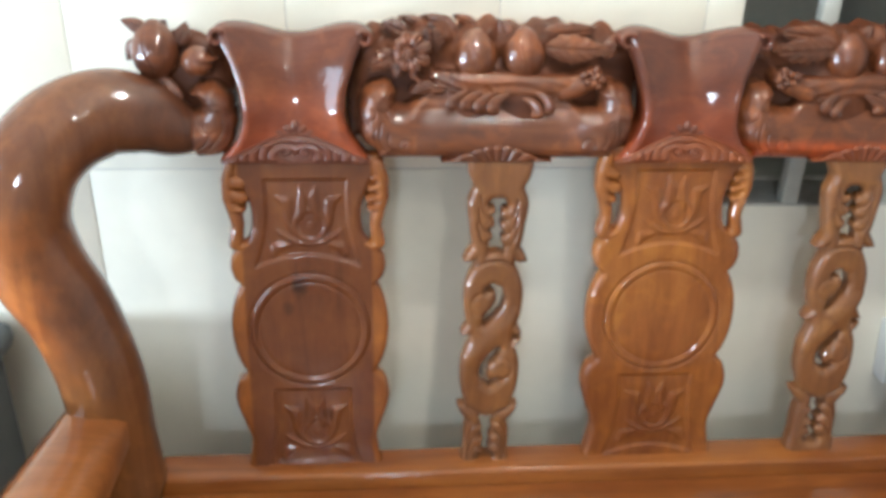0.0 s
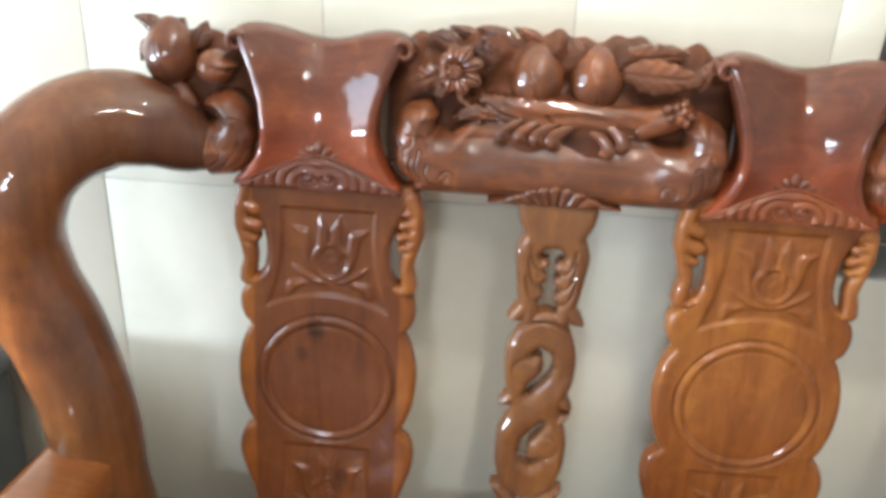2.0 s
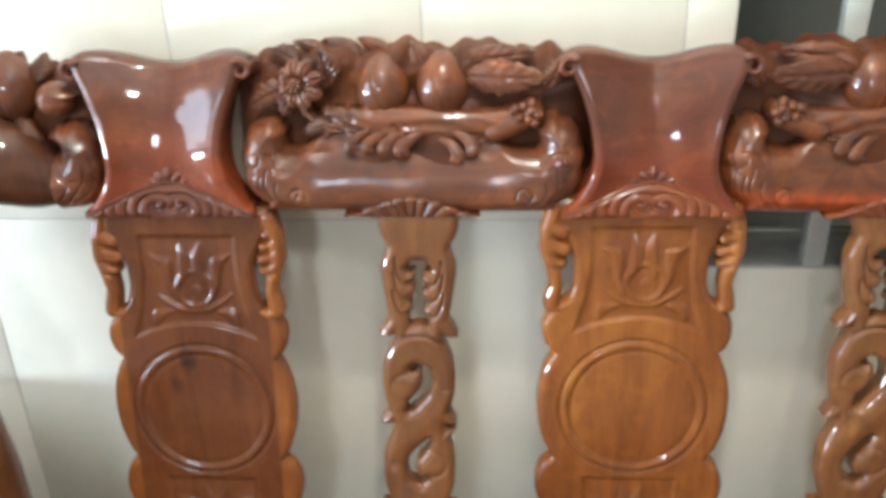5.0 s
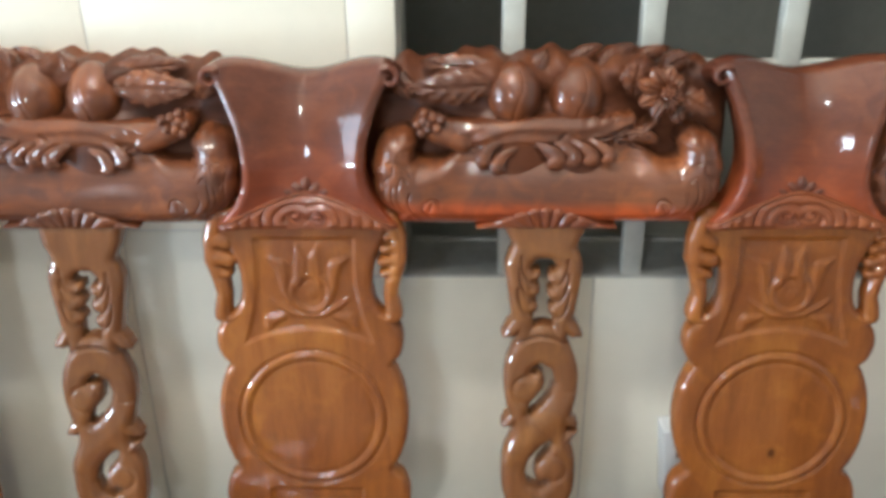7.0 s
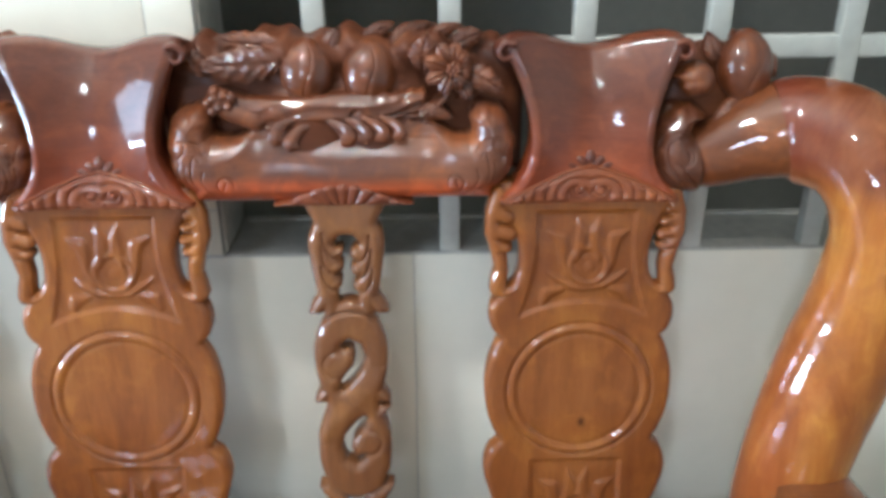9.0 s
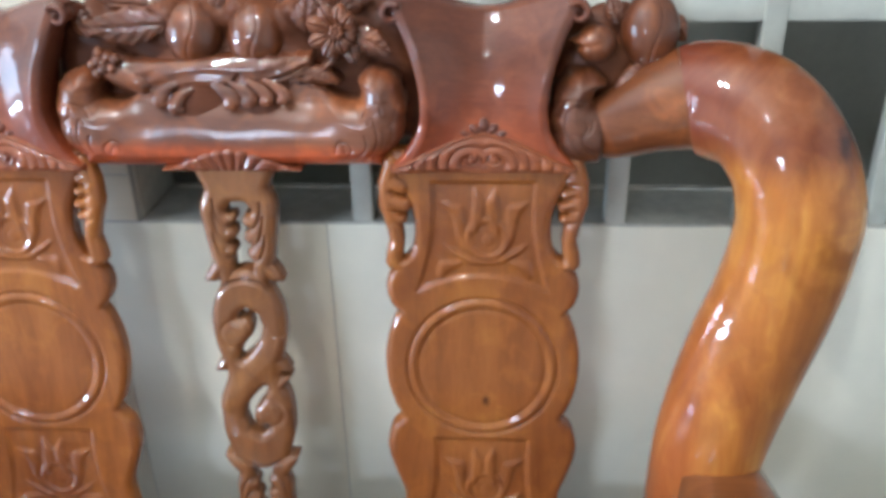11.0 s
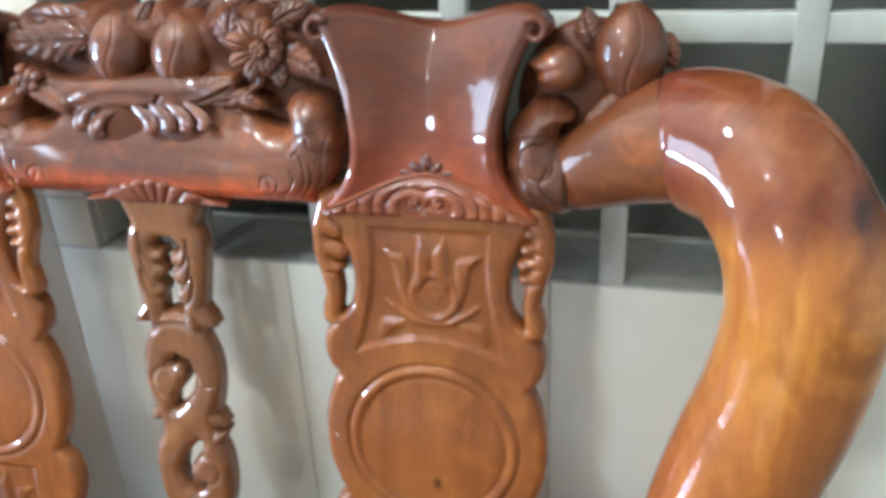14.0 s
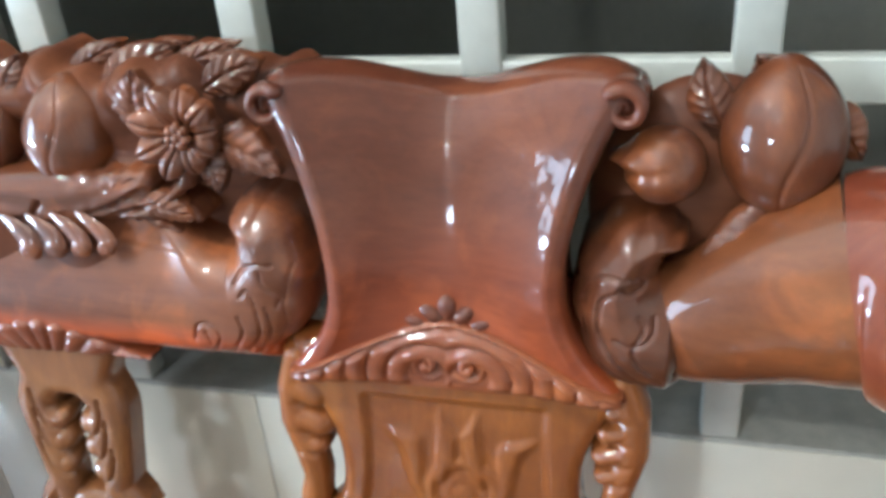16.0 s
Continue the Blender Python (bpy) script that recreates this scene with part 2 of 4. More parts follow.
# darker upward and inward, with two brighter orange patches on the outer side
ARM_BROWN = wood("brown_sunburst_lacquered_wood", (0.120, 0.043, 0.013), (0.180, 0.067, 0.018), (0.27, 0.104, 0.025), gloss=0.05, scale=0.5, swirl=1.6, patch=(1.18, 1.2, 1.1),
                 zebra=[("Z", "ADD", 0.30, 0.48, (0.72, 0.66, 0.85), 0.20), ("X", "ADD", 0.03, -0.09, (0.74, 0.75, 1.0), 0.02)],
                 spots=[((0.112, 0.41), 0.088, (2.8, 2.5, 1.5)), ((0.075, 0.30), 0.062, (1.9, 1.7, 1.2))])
REST = wood("brown_rest_lacquered_wood", (0.17, 0.052, 0.012), (0.25, 0.082, 0.017), (0.33, 0.118, 0.025), along="X", sheen=0.14)
REST_DARK = wood("dark_rest_lacquered_wood", (0.115, 0.034, 0.010), (0.170, 0.054, 0.014), (0.235, 0.080, 0.020), along="X", sheen=0.14)
SEAT = wood("seat_lacquered_wood", *TONES, sheen=0.14, along="X")
TILE = painted("white_glazed_tile", (0.855, 0.805, 0.665), rough=0.22, grain=20, vary=0.06, bump_mm=0.15)
GROUT = painted("pale_grout", (0.58, 0.56, 0.51), rough=0.9, grain=120)
PLASTER = painted("cream_wall_paint", (0.73, 0.71, 0.655), rough=0.8, grain=60)
CEIL = painted("dull_ceiling_paint", (0.69, 0.68, 0.64), rough=0.9, grain=60)
FLOOR = painted("beige_floor_tile", (0.24, 0.22, 0.19), rough=0.3, grain=16)
BAR = painted("cream_enamel_paint", (0.58, 0.58, 0.51), rough=0.42, grain=50, vary=0.16, bump_mm=0.4)
SILL = painted("grey_sill_cement", (0.56, 0.53, 0.45), rough=0.45, grain=60, vary=0.3, bump_mm=0.6)
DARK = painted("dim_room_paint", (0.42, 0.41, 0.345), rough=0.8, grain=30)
PLASTIC = painted("white_socket_plastic", (0.82, 0.82, 0.80), rough=0.35, grain=80, vary=0.04)
HOLE = painted("socket_hole_black", (0.02, 0.02, 0.02), rough=0.6)
BIN = painted("dark_grey_plastic", (0.10, 0.108, 0.110), rough=0.4, grain=60, vary=0.2)

# ---- helpers for meshes and parts ----
XC = 0.433          # middle of the bench
Y0, Z0, LEAN_BACK = 1.074, 0.737, 0.12


def plane(z):
    return Y0 + LEAN_BACK * (z - Z0)


def to_xyz(p):
    """From (across, forward, up) on the leaning back to metres, with x from the own middle."""
    p = np.asarray(p, float)
    return np.stack([p[:, 0], plane(p[:, 2]) - p[:, 1], p[:, 2]], 1)


class Shape:
    """Points and faces gathered from several solids into one mesh."""

    def __init__(self):
        self.v, self.f, self.n = [], [], 0

    def put(self, v, f):
        v = np.asarray(v, float)
        self.v.append(v)
        self.f += [tuple(int(i) + self.n for i in q) for q in f]
        self.n += len(v)
        return self

    def mesh(self, name, mat, leaning=True, flat=False, angle=50):
        v = np.concatenate(self.v)
        if leaning:
            v = to_xyz(v)
        lo, hi = v.min(0), v.max(0)
        off = np.array([(lo[0] + hi[0]) / 2, (lo[1] + hi[1]) / 2, lo[2]])
        me = bpy.data.meshes.new(name)
        me.from_pydata((v - off).tolist(), [], self.f)
        me.materials.append(mat)
        bm = bmesh.new()
        bm.from_mesh(me)
        bmesh.ops.recalc_face_normals(bm, faces=bm.faces)
        for fc in bm.faces:
            fc.smooth = not flat
        for e in bm.edges:
            if len(e.link_faces) == 2 and e.calc_face_angle(0) > radians(angle):
                e.smooth = False
        bm.to_mesh(me)
        bm.free()
        return me, off


BASE = {}


def place(name, made, parent=None, shift=(0, 0, 0), label="", flip=False):
    """Links a (mesh, offset) as one object; x of the offset is mirrored when flip is set."""
    me, off = made
    ob = new(name, me)
    off = np.array(off) * ((-1, 1, 1) if flip else (1, 1, 1))
    at = off + np.array(shift, float)
    BASE[ob.name] = at
    if flip:
        ob.scale = (-1, 1, 1)
    ob.location = at - (BASE[parent.name] if parent else 0)
    if parent:
        ob.parent = parent
        if parent.scale[0] < 0:
            ob.location.x = -ob.location.x
            ob.scale.x = -ob.scale.x
    if label:
        tagged(ob, label)
    return ob


def empty(name, at):
    ob = new(name)
    ob.location = at
    BASE[ob.name] = np.array(at, float)
    return ob


def spline(pts, k=8):
    """Catmull-Rom through rows of numbers."""
    p = np.asarray(pts, float)
    p = np.vstack([2 * p[0] - p[1], p, 2 * p[-1] - p[-2]])
    out = []
    for i in range(1, len(p) - 2):
        for t in np.arange(k) / k:
            out.append(0.5 * (2 * p[i] + (p[i + 1] - p[i - 1]) * t + (2 * p[i - 1] - 5 * p[i] + 4 * p[i + 1] - p[i + 2]) * t * t
                              + (3 * p[i] - p[i - 1] - 3 * p[i + 1] + p[i + 2]) * t ** 3))
    out.append(p[-2])
    return np.array(out)


def tube(shape, rows, k=8, seg=16, flat=1.0, dome=True):
    """A round bar through rows of (across, forward, up, radius); flat squashes it along forward."""
    r = spline(rows, k)
    c, rad = r[:, :3], np.maximum(r[:, 3], 0.0004)
    if dome:
        t0, t1 = c[0] - c[1], c[-1] - c[-2]
        t0, t1 = t0 / np.linalg.norm(t0), t1 / np.linalg.norm(t1)
        a = [c[0] + t0 * rad[0] * math.sin(x) for x in (1.45, 1.0, 0.5)]
        z = [c[-1] + t1 * rad[-1] * math.sin(x) for x in (0.5, 1.0, 1.45)]
        rad = np.concatenate([rad[0] * np.cos([1.45, 1.0, 0.5]), rad, rad[-1] * np.cos([0.5, 1.0, 1.45])])
        c = np.vstack([a, c, z])
    tan = np.gradient(c, axis=0)
    tan /= np.linalg.norm(tan, axis=1)[:, None]
    fwd = np.array([0.0, 1.0, 0.0])
    side = np.cross(tan, fwd)
    ln = np.linalg.norm(side, axis=1)[:, None]
    side = np.where(ln > 0.15, side / np.maximum(ln, 1e-6), np.array([1.0, 0, 0]))
    up = np.cross(side, tan)
    an = np.linspace(0, 2 * np.pi, seg, endpoint=False)
    v = (c[:, None] + rad[:, None, None] * (np.cos(an)[None, :, None] * side[:, None] + flat * np.sin(an)[None, :, None] * up[:, None])).reshape(-1, 3)
    m = len(c)
    f = [(i * seg + j, i * seg + (j + 1) % seg, (i + 1) * seg + (j + 1) % seg, (i + 1) * seg + j) for i in range(m - 1) for j in range(seg)]
    f += [tuple(range(seg))[::-1], tuple((m - 1) * seg + j for j in range(seg))]
    return shape.put(v, f)


def ball(shape, c, size, turn=0.0, nu=20, nv=12, dent=None):
    """An ellipsoid; turn leans it in the plane of the back; dent(p) scales the unit sphere's points."""
    th = np.linspace(0.02, np.pi - 0.02, nv + 1)
    ph = np.linspace(0, 2 * np.pi, nu, endpoint=False)
    T, P = np.meshgrid(th, ph, indexing="ij")
    p = np.stack([np.sin(T) * np.cos(P), np.sin(T) * np.sin(P), np.cos(T)], -1).reshape(-1, 3)
    if dent:
        p = dent(p)
    p = p * np.array(size)
    ca, sa = math.cos(turn), math.sin(turn)
    p = np.stack([p[:, 0] * ca + p[:, 2] * sa, p[:, 1], -p[:, 0] * sa + p[:, 2] * ca], 1) + np.array(c)
    f = [(i * nu + j, (i + 1) * nu + j, (i + 1) * nu + (j + 1) % nu, i * nu + (j + 1) % nu) for i in range(nv) for j in range(nu)]
    f += [tuple(range(nu)), tuple(nv * nu + j for j in range(nu))[::-1]]
    return shape.put(p, f)


def sheet(shape, front, back, nu, nv):
    """A closed slab from two grids of points of nu x nv."""
    n = nu * nv
    q = lambda i, j: i * nv + j
    f = []
    for i in range(nu - 1):
        for j in range(nv - 1):
            a, b, c, d = q(i, j), q(i + 1, j), q(i + 1, j + 1), q(i, j + 1)
            f += [(a, b, c, d), (n + d, n + c, n + b, n + a)]
    rim = [q(i, 0) for i in range(nu)] + [q(nu - 1, j) for j in range(1, nv)] + [q(i, nv - 1) for i in range(nu - 2, -1, -1)] + [q(0, j) for j in range(nv - 2, 0, -1)]
    for a, b in zip(rim, rim[1:] + rim[:1]):
        f.append((b, a, n + a, n + b))
    return shape.put(np.vstack([front, back]), f)


def leaf(shape, a, b, width, lift=0.004, bend=0.0, teeth=0, veins=6, thick=0.008, nu=28, nv=13):
    """A carved leaf from a to b (across, forward, up): midrib, slanting veins, optional teeth."""
    a, b = np.array(a, float), np.array(b, float)
    ax = b - a
    ln = np.linalg.norm(ax)
    sd = np.cross(ax / ln, (0, 1, 0))
    sd /= np.linalg.norm(sd)
    fr, bk = [], []
    for i in range(nu):
        s = i / (nu - 1)
        w = width * (math.sin(math.pi * min(1, s * 0.96 + 0.04)) ** 0.8 * (1.25 - 0.5 * s) + 0.02)
        if teeth:
            w *= 1 - 0.22 * ((s * teeth) % 1.0)
        for j in range(nv):
            t = 2 * j / (nv - 1) - 1
            p = a + ax * s + sd * (t * w + bend * math.sin(math.pi * s))
            h = lift * (1 - t * t) * math.sin(math.pi * min(1, s + 0.05)) - 0.0022 * math.exp(-(t / 0.09) ** 2)
            h += 0.0011 * math.cos(2 * math.pi * veins * (s - 0.22 * abs(t))) * min(1, abs(t) * 3)
            fr.append(p + np.array([0, h, 0]))
            bk.append(p - np.array([0, thick, 0]))
    return sheet(shape, np.array(fr), np.array(bk), nu, nv)


def relief(shape, inside, height, box, res, thick):
    """A carved board: the area where inside(u, z) is positive, with a front of height(u, z, d), a flat back and closed edges."""
    u0, z0, u1, z1 = box
    nx, nz = int(round((u1 - u0) / res)) + 1, int(round((z1 - z0) / res)) + 1
    us, zs = np.linspace(u0, u1, nx), np.linspace(z0, z1, nz)
    U, Z = np.meshgrid(us, zs, indexing="ij")
    D = inside(U, Z)
    D = np.where(np.abs(D) < 1e-6, 1e-6, D)
    ins = D > 0
    pts, ids, faces, rim = [], {}, [], []

    def corner(i, j):
        if (i, j) not in ids:
            ids[i, j] = len(pts)
            pts.append((us[i], zs[j], D[i, j]))
        return ids[i, j]

    def cross(a, b):
        k = (min(a, b), max(a, b))
        if k not in ids:
            (i, j), (p, q) = k
            t = D[i, j] / (D[i, j] - D[p, q])
            ids[k] = len(pts)
            pts.append((us[i] + t * (us[p] - us[i]), zs[j] + t * (zs[q] - zs[j]), 0.0))
        return ids[k]

    some = ins[:-1, :-1] | ins[1:, :-1] | ins[1:, 1:] | ins[:-1, 1:]
    for i, j in zip(*np.nonzero(some)):
        ring = [(i, j), (i + 1, j), (i + 1, j + 1), (i, j + 1)]
        poly = []
        for a, b in zip(ring, ring[1:] + ring[:1]):
            if ins[a]:
                poly.append((corner(*a), 0))
            if ins[a] != ins[b]:
                poly.append((cross(a, b), 1))
        if len(poly) < 3:
            continue
        faces.append([p for p, _ in poly])
        for (p, pe), (q, qe) in zip(poly, poly[1:] + poly[:1]):
            if pe and qe:
                rim.append((p, q))
    P = np.array(pts)
    h = height(P[:, 0], P[:, 1], P[:, 2])
    n = len(P)
    fr = np.stack([P[:, 0], h, P[:, 1]], 1)
    bk = np.stack([P[:, 0], np.full(n, -thick), P[:, 1]], 1)
    f = faces + [tuple(n + p for p in reversed(q)) for q in faces] + [(q, p, n + p, n + q) for p, q in rim]
    return shape.put(np.vstack([fr, bk]), f)


def chain(U, Z, rows):
    """Distance inside a chain of discs (across, up, radius) joined by tapering links; positive inside."""
    best = np.full(np.shape(U), -1.0)
    rows = np.asarray(rows, float)
    for (ax, az, ar), (bx, bz, br) in zip(rows, rows[1:]):
        dx, dz = bx - ax, bz - az
        t = np.clip(((U - ax) * dx + (Z - az) * dz) / (dx * dx + dz * dz + 1e-12), 0, 1)
        best = np.maximum(best, ar + t * (br - ar) - np.hypot(U - ax - t * dx, Z - az - t * dz))
    return best


def rounded(d, r, deep):
    e = np.clip(d / r, 0, 1)
    return deep * (np.sqrt(1 - (1 - e) ** 2) - 1)


def bump(d, w):
    """1 in the heart of a stroke whose inner distance is d, falling to 0 at its edge, over the width w."""
    e = np.clip(d / w, 0, 1)
    return np.sin(e * np.pi / 2)


def engrave(shape, curves, width=0.0011, deep=0.0026, front=-0.012):
    """Cuts lines, given as rows of (across, up), into the front of what was put last."""
    v = shape.v[-1]
    cut = np.zeros(len(v))
    for rows in curves:
        c = spline(rows, 6)
        for (ax, az), (bx, bz) in zip(c, c[1:]):
            dx, dz = bx - ax, bz - az
            t = np.clip(((v[:, 0] - ax) * dx + (v[:, 2] - az) * dz) / (dx * dx + dz * dz + 1e-12), 0, 1)
            cut = np.maximum(cut, np.exp(-(np.hypot(v[:, 0] - ax - t * dx, v[:, 2] - az - t * dz) / width) ** 2))
    v[:, 1] -= deep * cut * (v[:, 1] > front)
    return shape


def block(shape, lo, hi, r=0.004):
    """A box with bevelled edges."""
    bm = bmesh.new()
    bmesh.ops.create_cube(bm, size=1)
    for v in bm.verts:
        v.co = [lo[i] + (v.co[i] + 0.5) * (hi[i] - lo[i]) for i in range(3)]
    if r:
        bmesh.ops.bevel(bm, geom=bm.edges[:], offset=r, segments=2, affect="EDGES", profile=0.5)
    bm.verts.index_update()
    shape.put([v.co[:] for v in bm.verts], [[v.index for v in f.verts] for f in bm.faces])
    bm.free()
    return shape


def part(name, shape, mat, parent=None, label="", leaning=False, shift=(0, 0, 0), flat=False):
    return place(name, shape.mesh(name, mat, leaning, flat), parent, shift, label)


# ---- the room ----
WALL_Y = 1.198
WIN_L, WIN_R, WIN_B, WIN_T = 0.539, 2.30, 0.796, 1.95
LEFT, RIGHT, BACK, HIGH = -2.6, 3.2, -3.0, 2.9
GRID_X, TILE_W, TILE_H, ROW_Z = -0.423, 0.302, 0.60, 0.860


def slab(name, lo, hi, mat, label, category="wall"):
    ob = part(name, block(Shape(), lo, hi, 0), mat, flat=True)
    return tagged(ob, label, category, kind="structure")


slab("floor", (LEFT, BACK, -0.1), (RIGHT, 1.22, 0.0), FLOOR, "beige ceramic tiled floor of the room", "floor")
slab("ceiling", (LEFT, BACK, HIGH), (RIGHT, 1.22, HIGH + 0.1), CEIL, "dull cream painted ceiling", "ceiling")


def pierced_wall(name, lo, hi, axis, gap, label):
    """A wall from lo to hi that runs along axis (0 or 1), with one opening gap = (from, to, sill, head)."""
    sh = Shape()
    for a, b, z0, z1 in ((lo[axis], gap[0], lo[2], hi[2]), (gap[1], hi[axis], lo[2], hi[2]), (gap[0], gap[1], lo[2], gap[2]), (gap[0], gap[1], gap[3], hi[2])):
        p, q = [lo[0], lo[1], z0], [hi[0], hi[1], z1]
        p[axis], q[axis] = a, b
        block(sh, p, q, 0)
    return tagged(part(name, sh, PLASTER, flat=True), label, "wall", kind="structure")


pierced_wall("wall_west", (LEFT - 0.12, BACK, 0), (LEFT, 1.22, HIGH), 1, (-0.62, 0.62, 0.56, 2.20), "cream painted side wall with a bright window opening")
slab("wall_east", (RIGHT, BACK, 0), (RIGHT + 0.12, 1.22, HIGH), PLASTER, "cream painted side wall")
# this opening is made up to hold the front fill lamp
pierced_wall("wall_south", (LEFT, BACK - 0.12, 0), (RIGHT, BACK, HIGH), 0, (-0.97, -0.43, 1.80, 2.20), "cream painted unseen wall facing the bench, with an added opening for a fill lamp")
north = empty("wall_north", (XC, WALL_Y + 0.07, 0))
tagged(north, "white glazed tiled wall with a window opening", "wall", kind="structure")
DEEP = 0.125
for lo, hi in (((LEFT, 0), (WIN_L, HIGH)), ((WIN_R, 0), (RIGHT, HIGH)), ((WIN_L, 0), (WIN_R, WIN_B - 0.012)), ((WIN_L, WIN_T), (WIN_R, HIGH))):
    part("wall_body", block(Shape(), (lo[0], WALL_Y + 0.0016, lo[1]), (hi[0], WALL_Y + DEEP, hi[1]), 0), GROUT, north, flat=True)

# the window: sill, grille of painted square bars, sliding track and a dim room behind
window = empty("window_1", (1.0, WALL_Y + 0.02, WIN_B))
tagged(window, "dark window opening with a cream painted steel grille", "window", kind="structure")
part("window_sill", block(Shape(), (WIN_L + 0.001, WALL_Y + 0.002, WIN_B - 0.012), (WIN_R - 0.001, WALL_Y + DEEP + 0.01, WIN_B), 0.002), SILL, window, "worn grey cement sill")
for dy, h in ((0.114, 0.004),):
    part("track", block(Shape(), (WIN_L + 0.012, WALL_Y + dy, WIN_B), (WIN_R - 0.012, WALL_Y + dy + 0.006, WIN_B + h), 0.001), SILL, window, "grey sliding window track")
part("window_jamb", block(Shape(), (WIN_L + 0.0002, WALL_Y + 0.012, WIN_B + 0.0004), (WIN_L + 0.004, WALL_Y + DEEP, WIN_T), 0.0008), SILL, window, "worn grey cement jamb")
BAR_W = 0.026
bar = block(Shape(), (-BAR_W / 2, WALL_Y + 0.004, WIN_B), (BAR_W / 2, WALL_Y + 0.026, WIN_T), 0.002).mesh("grille_bar", BAR, False)
for i in range(10):
    place("grille_bar", bar, window, (0.674 + 0.1586 * i, 0, 0))
for z in (1.057, 1.42, 1.78):
    part("grille_crossbar", block(Shape(), (WIN_L + 0.004, WALL_Y + 0.0065, z - 0.0135), (WIN_R - 0.004, WALL_Y + 0.0235, z + 0.0135), 0.002), BAR, window)
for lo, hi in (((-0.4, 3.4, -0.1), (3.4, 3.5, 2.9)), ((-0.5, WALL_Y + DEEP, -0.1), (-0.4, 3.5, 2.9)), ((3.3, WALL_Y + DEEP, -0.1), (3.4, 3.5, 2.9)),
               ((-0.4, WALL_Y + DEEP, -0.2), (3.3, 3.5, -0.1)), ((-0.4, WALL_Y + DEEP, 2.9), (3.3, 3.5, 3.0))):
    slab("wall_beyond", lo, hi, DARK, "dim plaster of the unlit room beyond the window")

# a socket on the tiles under the sill
socket = empty("wall_socket", (0.94, WALL_Y, 0.45))
socket.rotation_euler = (0, radians(-5.5), 0)
tagged(socket, "white plastic surface-mounted wall socket hanging slightly askew", "socket")
part("box", block(Shape(), (0.899, WALL_Y - 0.038, 0.468), (1.012, WALL_Y, 0.586), 0.004), PLASTIC, socket)
for x, z in ((0.919, 0.545), (0.9175, 0.519), (0.9340, 0.519)):
    sh = Shape()
    an = np.linspace(0, 2 * np.pi, 12, endpoint=False)
    v = [(x + 0.0032 * math.cos(a), y, z + 0.0032 * math.sin(a)) for y in (WALL_Y - 0.0390, WALL_Y - 0.034) for a in an]
    sh.put(v, [tuple(range(12)), tuple(range(12, 24))] + [(k, (k + 1) % 12, 12 + (k + 1) % 12, 12 + k) for k in range(12)])
    part("socket_hole", sh, HOLE, socket, "black socket hole")

# ---- the carved bench ----
bench = empty("carved_bench", (XC, 0.80, 0.0))
tagged(bench, "glossy carved hardwood bench with peach carvings against a tiled wall", "bench")
A, B, C = -0.096, 0.435, 0.986          # the panels; the headrests sit a little off them
REST_A, REST_B, REST_C = -0.107, 0.4415, 0.9865
MID_1, MID_2 = 0.172, 0.7085     # between the panels
FOOT = 0.418                     # the boards stand on the back rail here


def half_width(z):
    knots = [(0.40, 0.103), (0.43, 0.103), (0.455, 0.098), (0.485, 0.095), (0.515, 0.104), (0.545, 0.113), (0.565, 0.1135), (0.585, 0.107), (0.5975, 0.0955),
             (0.612, 0.1025), (0.64, 0.111), (0.675, 0.1135), (0.705, 0.1095), (0.728, 0.1015), (0.7375, 0.0965), (0.748, 0.105), (0.765, 0.1095),
             (0.783, 0.106), (0.797, 0.094), (0.812, 0.080), (0.835, 0.0755), (0.86, 0.078), (0.885, 0.088), (0.905, 0.0985), (0.93, 0.101)]
    k = spline(knots, 6)
    return 1.018 * np.interp(z, k[:, 0], k[:, 1])


def panel_inside(U, Z):
    d = (half_width(Z) - np.abs(U)) * 0.93
    return np.minimum(np.minimum(d, Z - FOOT), 0.93 - Z)


def tulip(U, Z, cz):
    """Low carving: an open bud of petals round a rose, with two leaves; heights in 0..1."""
    h = np.zeros_like(U)
    for s in (-1, 1):
        h = np.maximum(h, bump(chain(s * U, Z, [(0.013, cz + 0.012, 0.004), (0.0085, cz + 0.030, 0.0082), (0.0075, cz + 0.043, 0.0078), (0.012, cz + 0.060, 0.0018)]), 0.0050))
        h = np.maximum(h, bump(chain(s * U, Z, [(0.022, cz - 0.008, 0.0040), (0.0285, cz + 0.008, 0.0052), (0.029, cz + 0.024, 0.0072), (0.031, cz + 0.036, 0.0082), (0.047, cz + 0.045, 0.0018)]), 0.0048))
        h = np.maximum(h, 0.9 * bump(chain(s * U, Z, [(0.0, cz - 0.0255, 0.0030), (0.018, cz - 0.0225, 0.0040), (0.036, cz - 0.012, 0.0036), (0.046, cz - 0.004, 0.0016)]), 0.0032))
        h = np.maximum(h, 0.8 * bump(chain(s * U, Z, [(0.030, cz - 0.026, 0.0045), (0.046, cz - 0.030, 0.0080), (0.050, cz - 0.040, 0.0060)]), 0.0055))
    r = np.hypot(U - 0.002, Z - cz - 0.003)
    h = np.maximum(h, np.clip(1 - np.abs(r - 0.0220) / 0.0046, 0, 1) ** 0.7)
    h = np.maximum(h, 0.55 * np.clip(1 - (r / 0.0170) ** 2, 0, 1))
    sp = np.hypot(U - 0.003, Z - cz - 0.002)
    return h - 0.30 * np.exp(-((sp - 0.008) / 0.0018) ** 2)


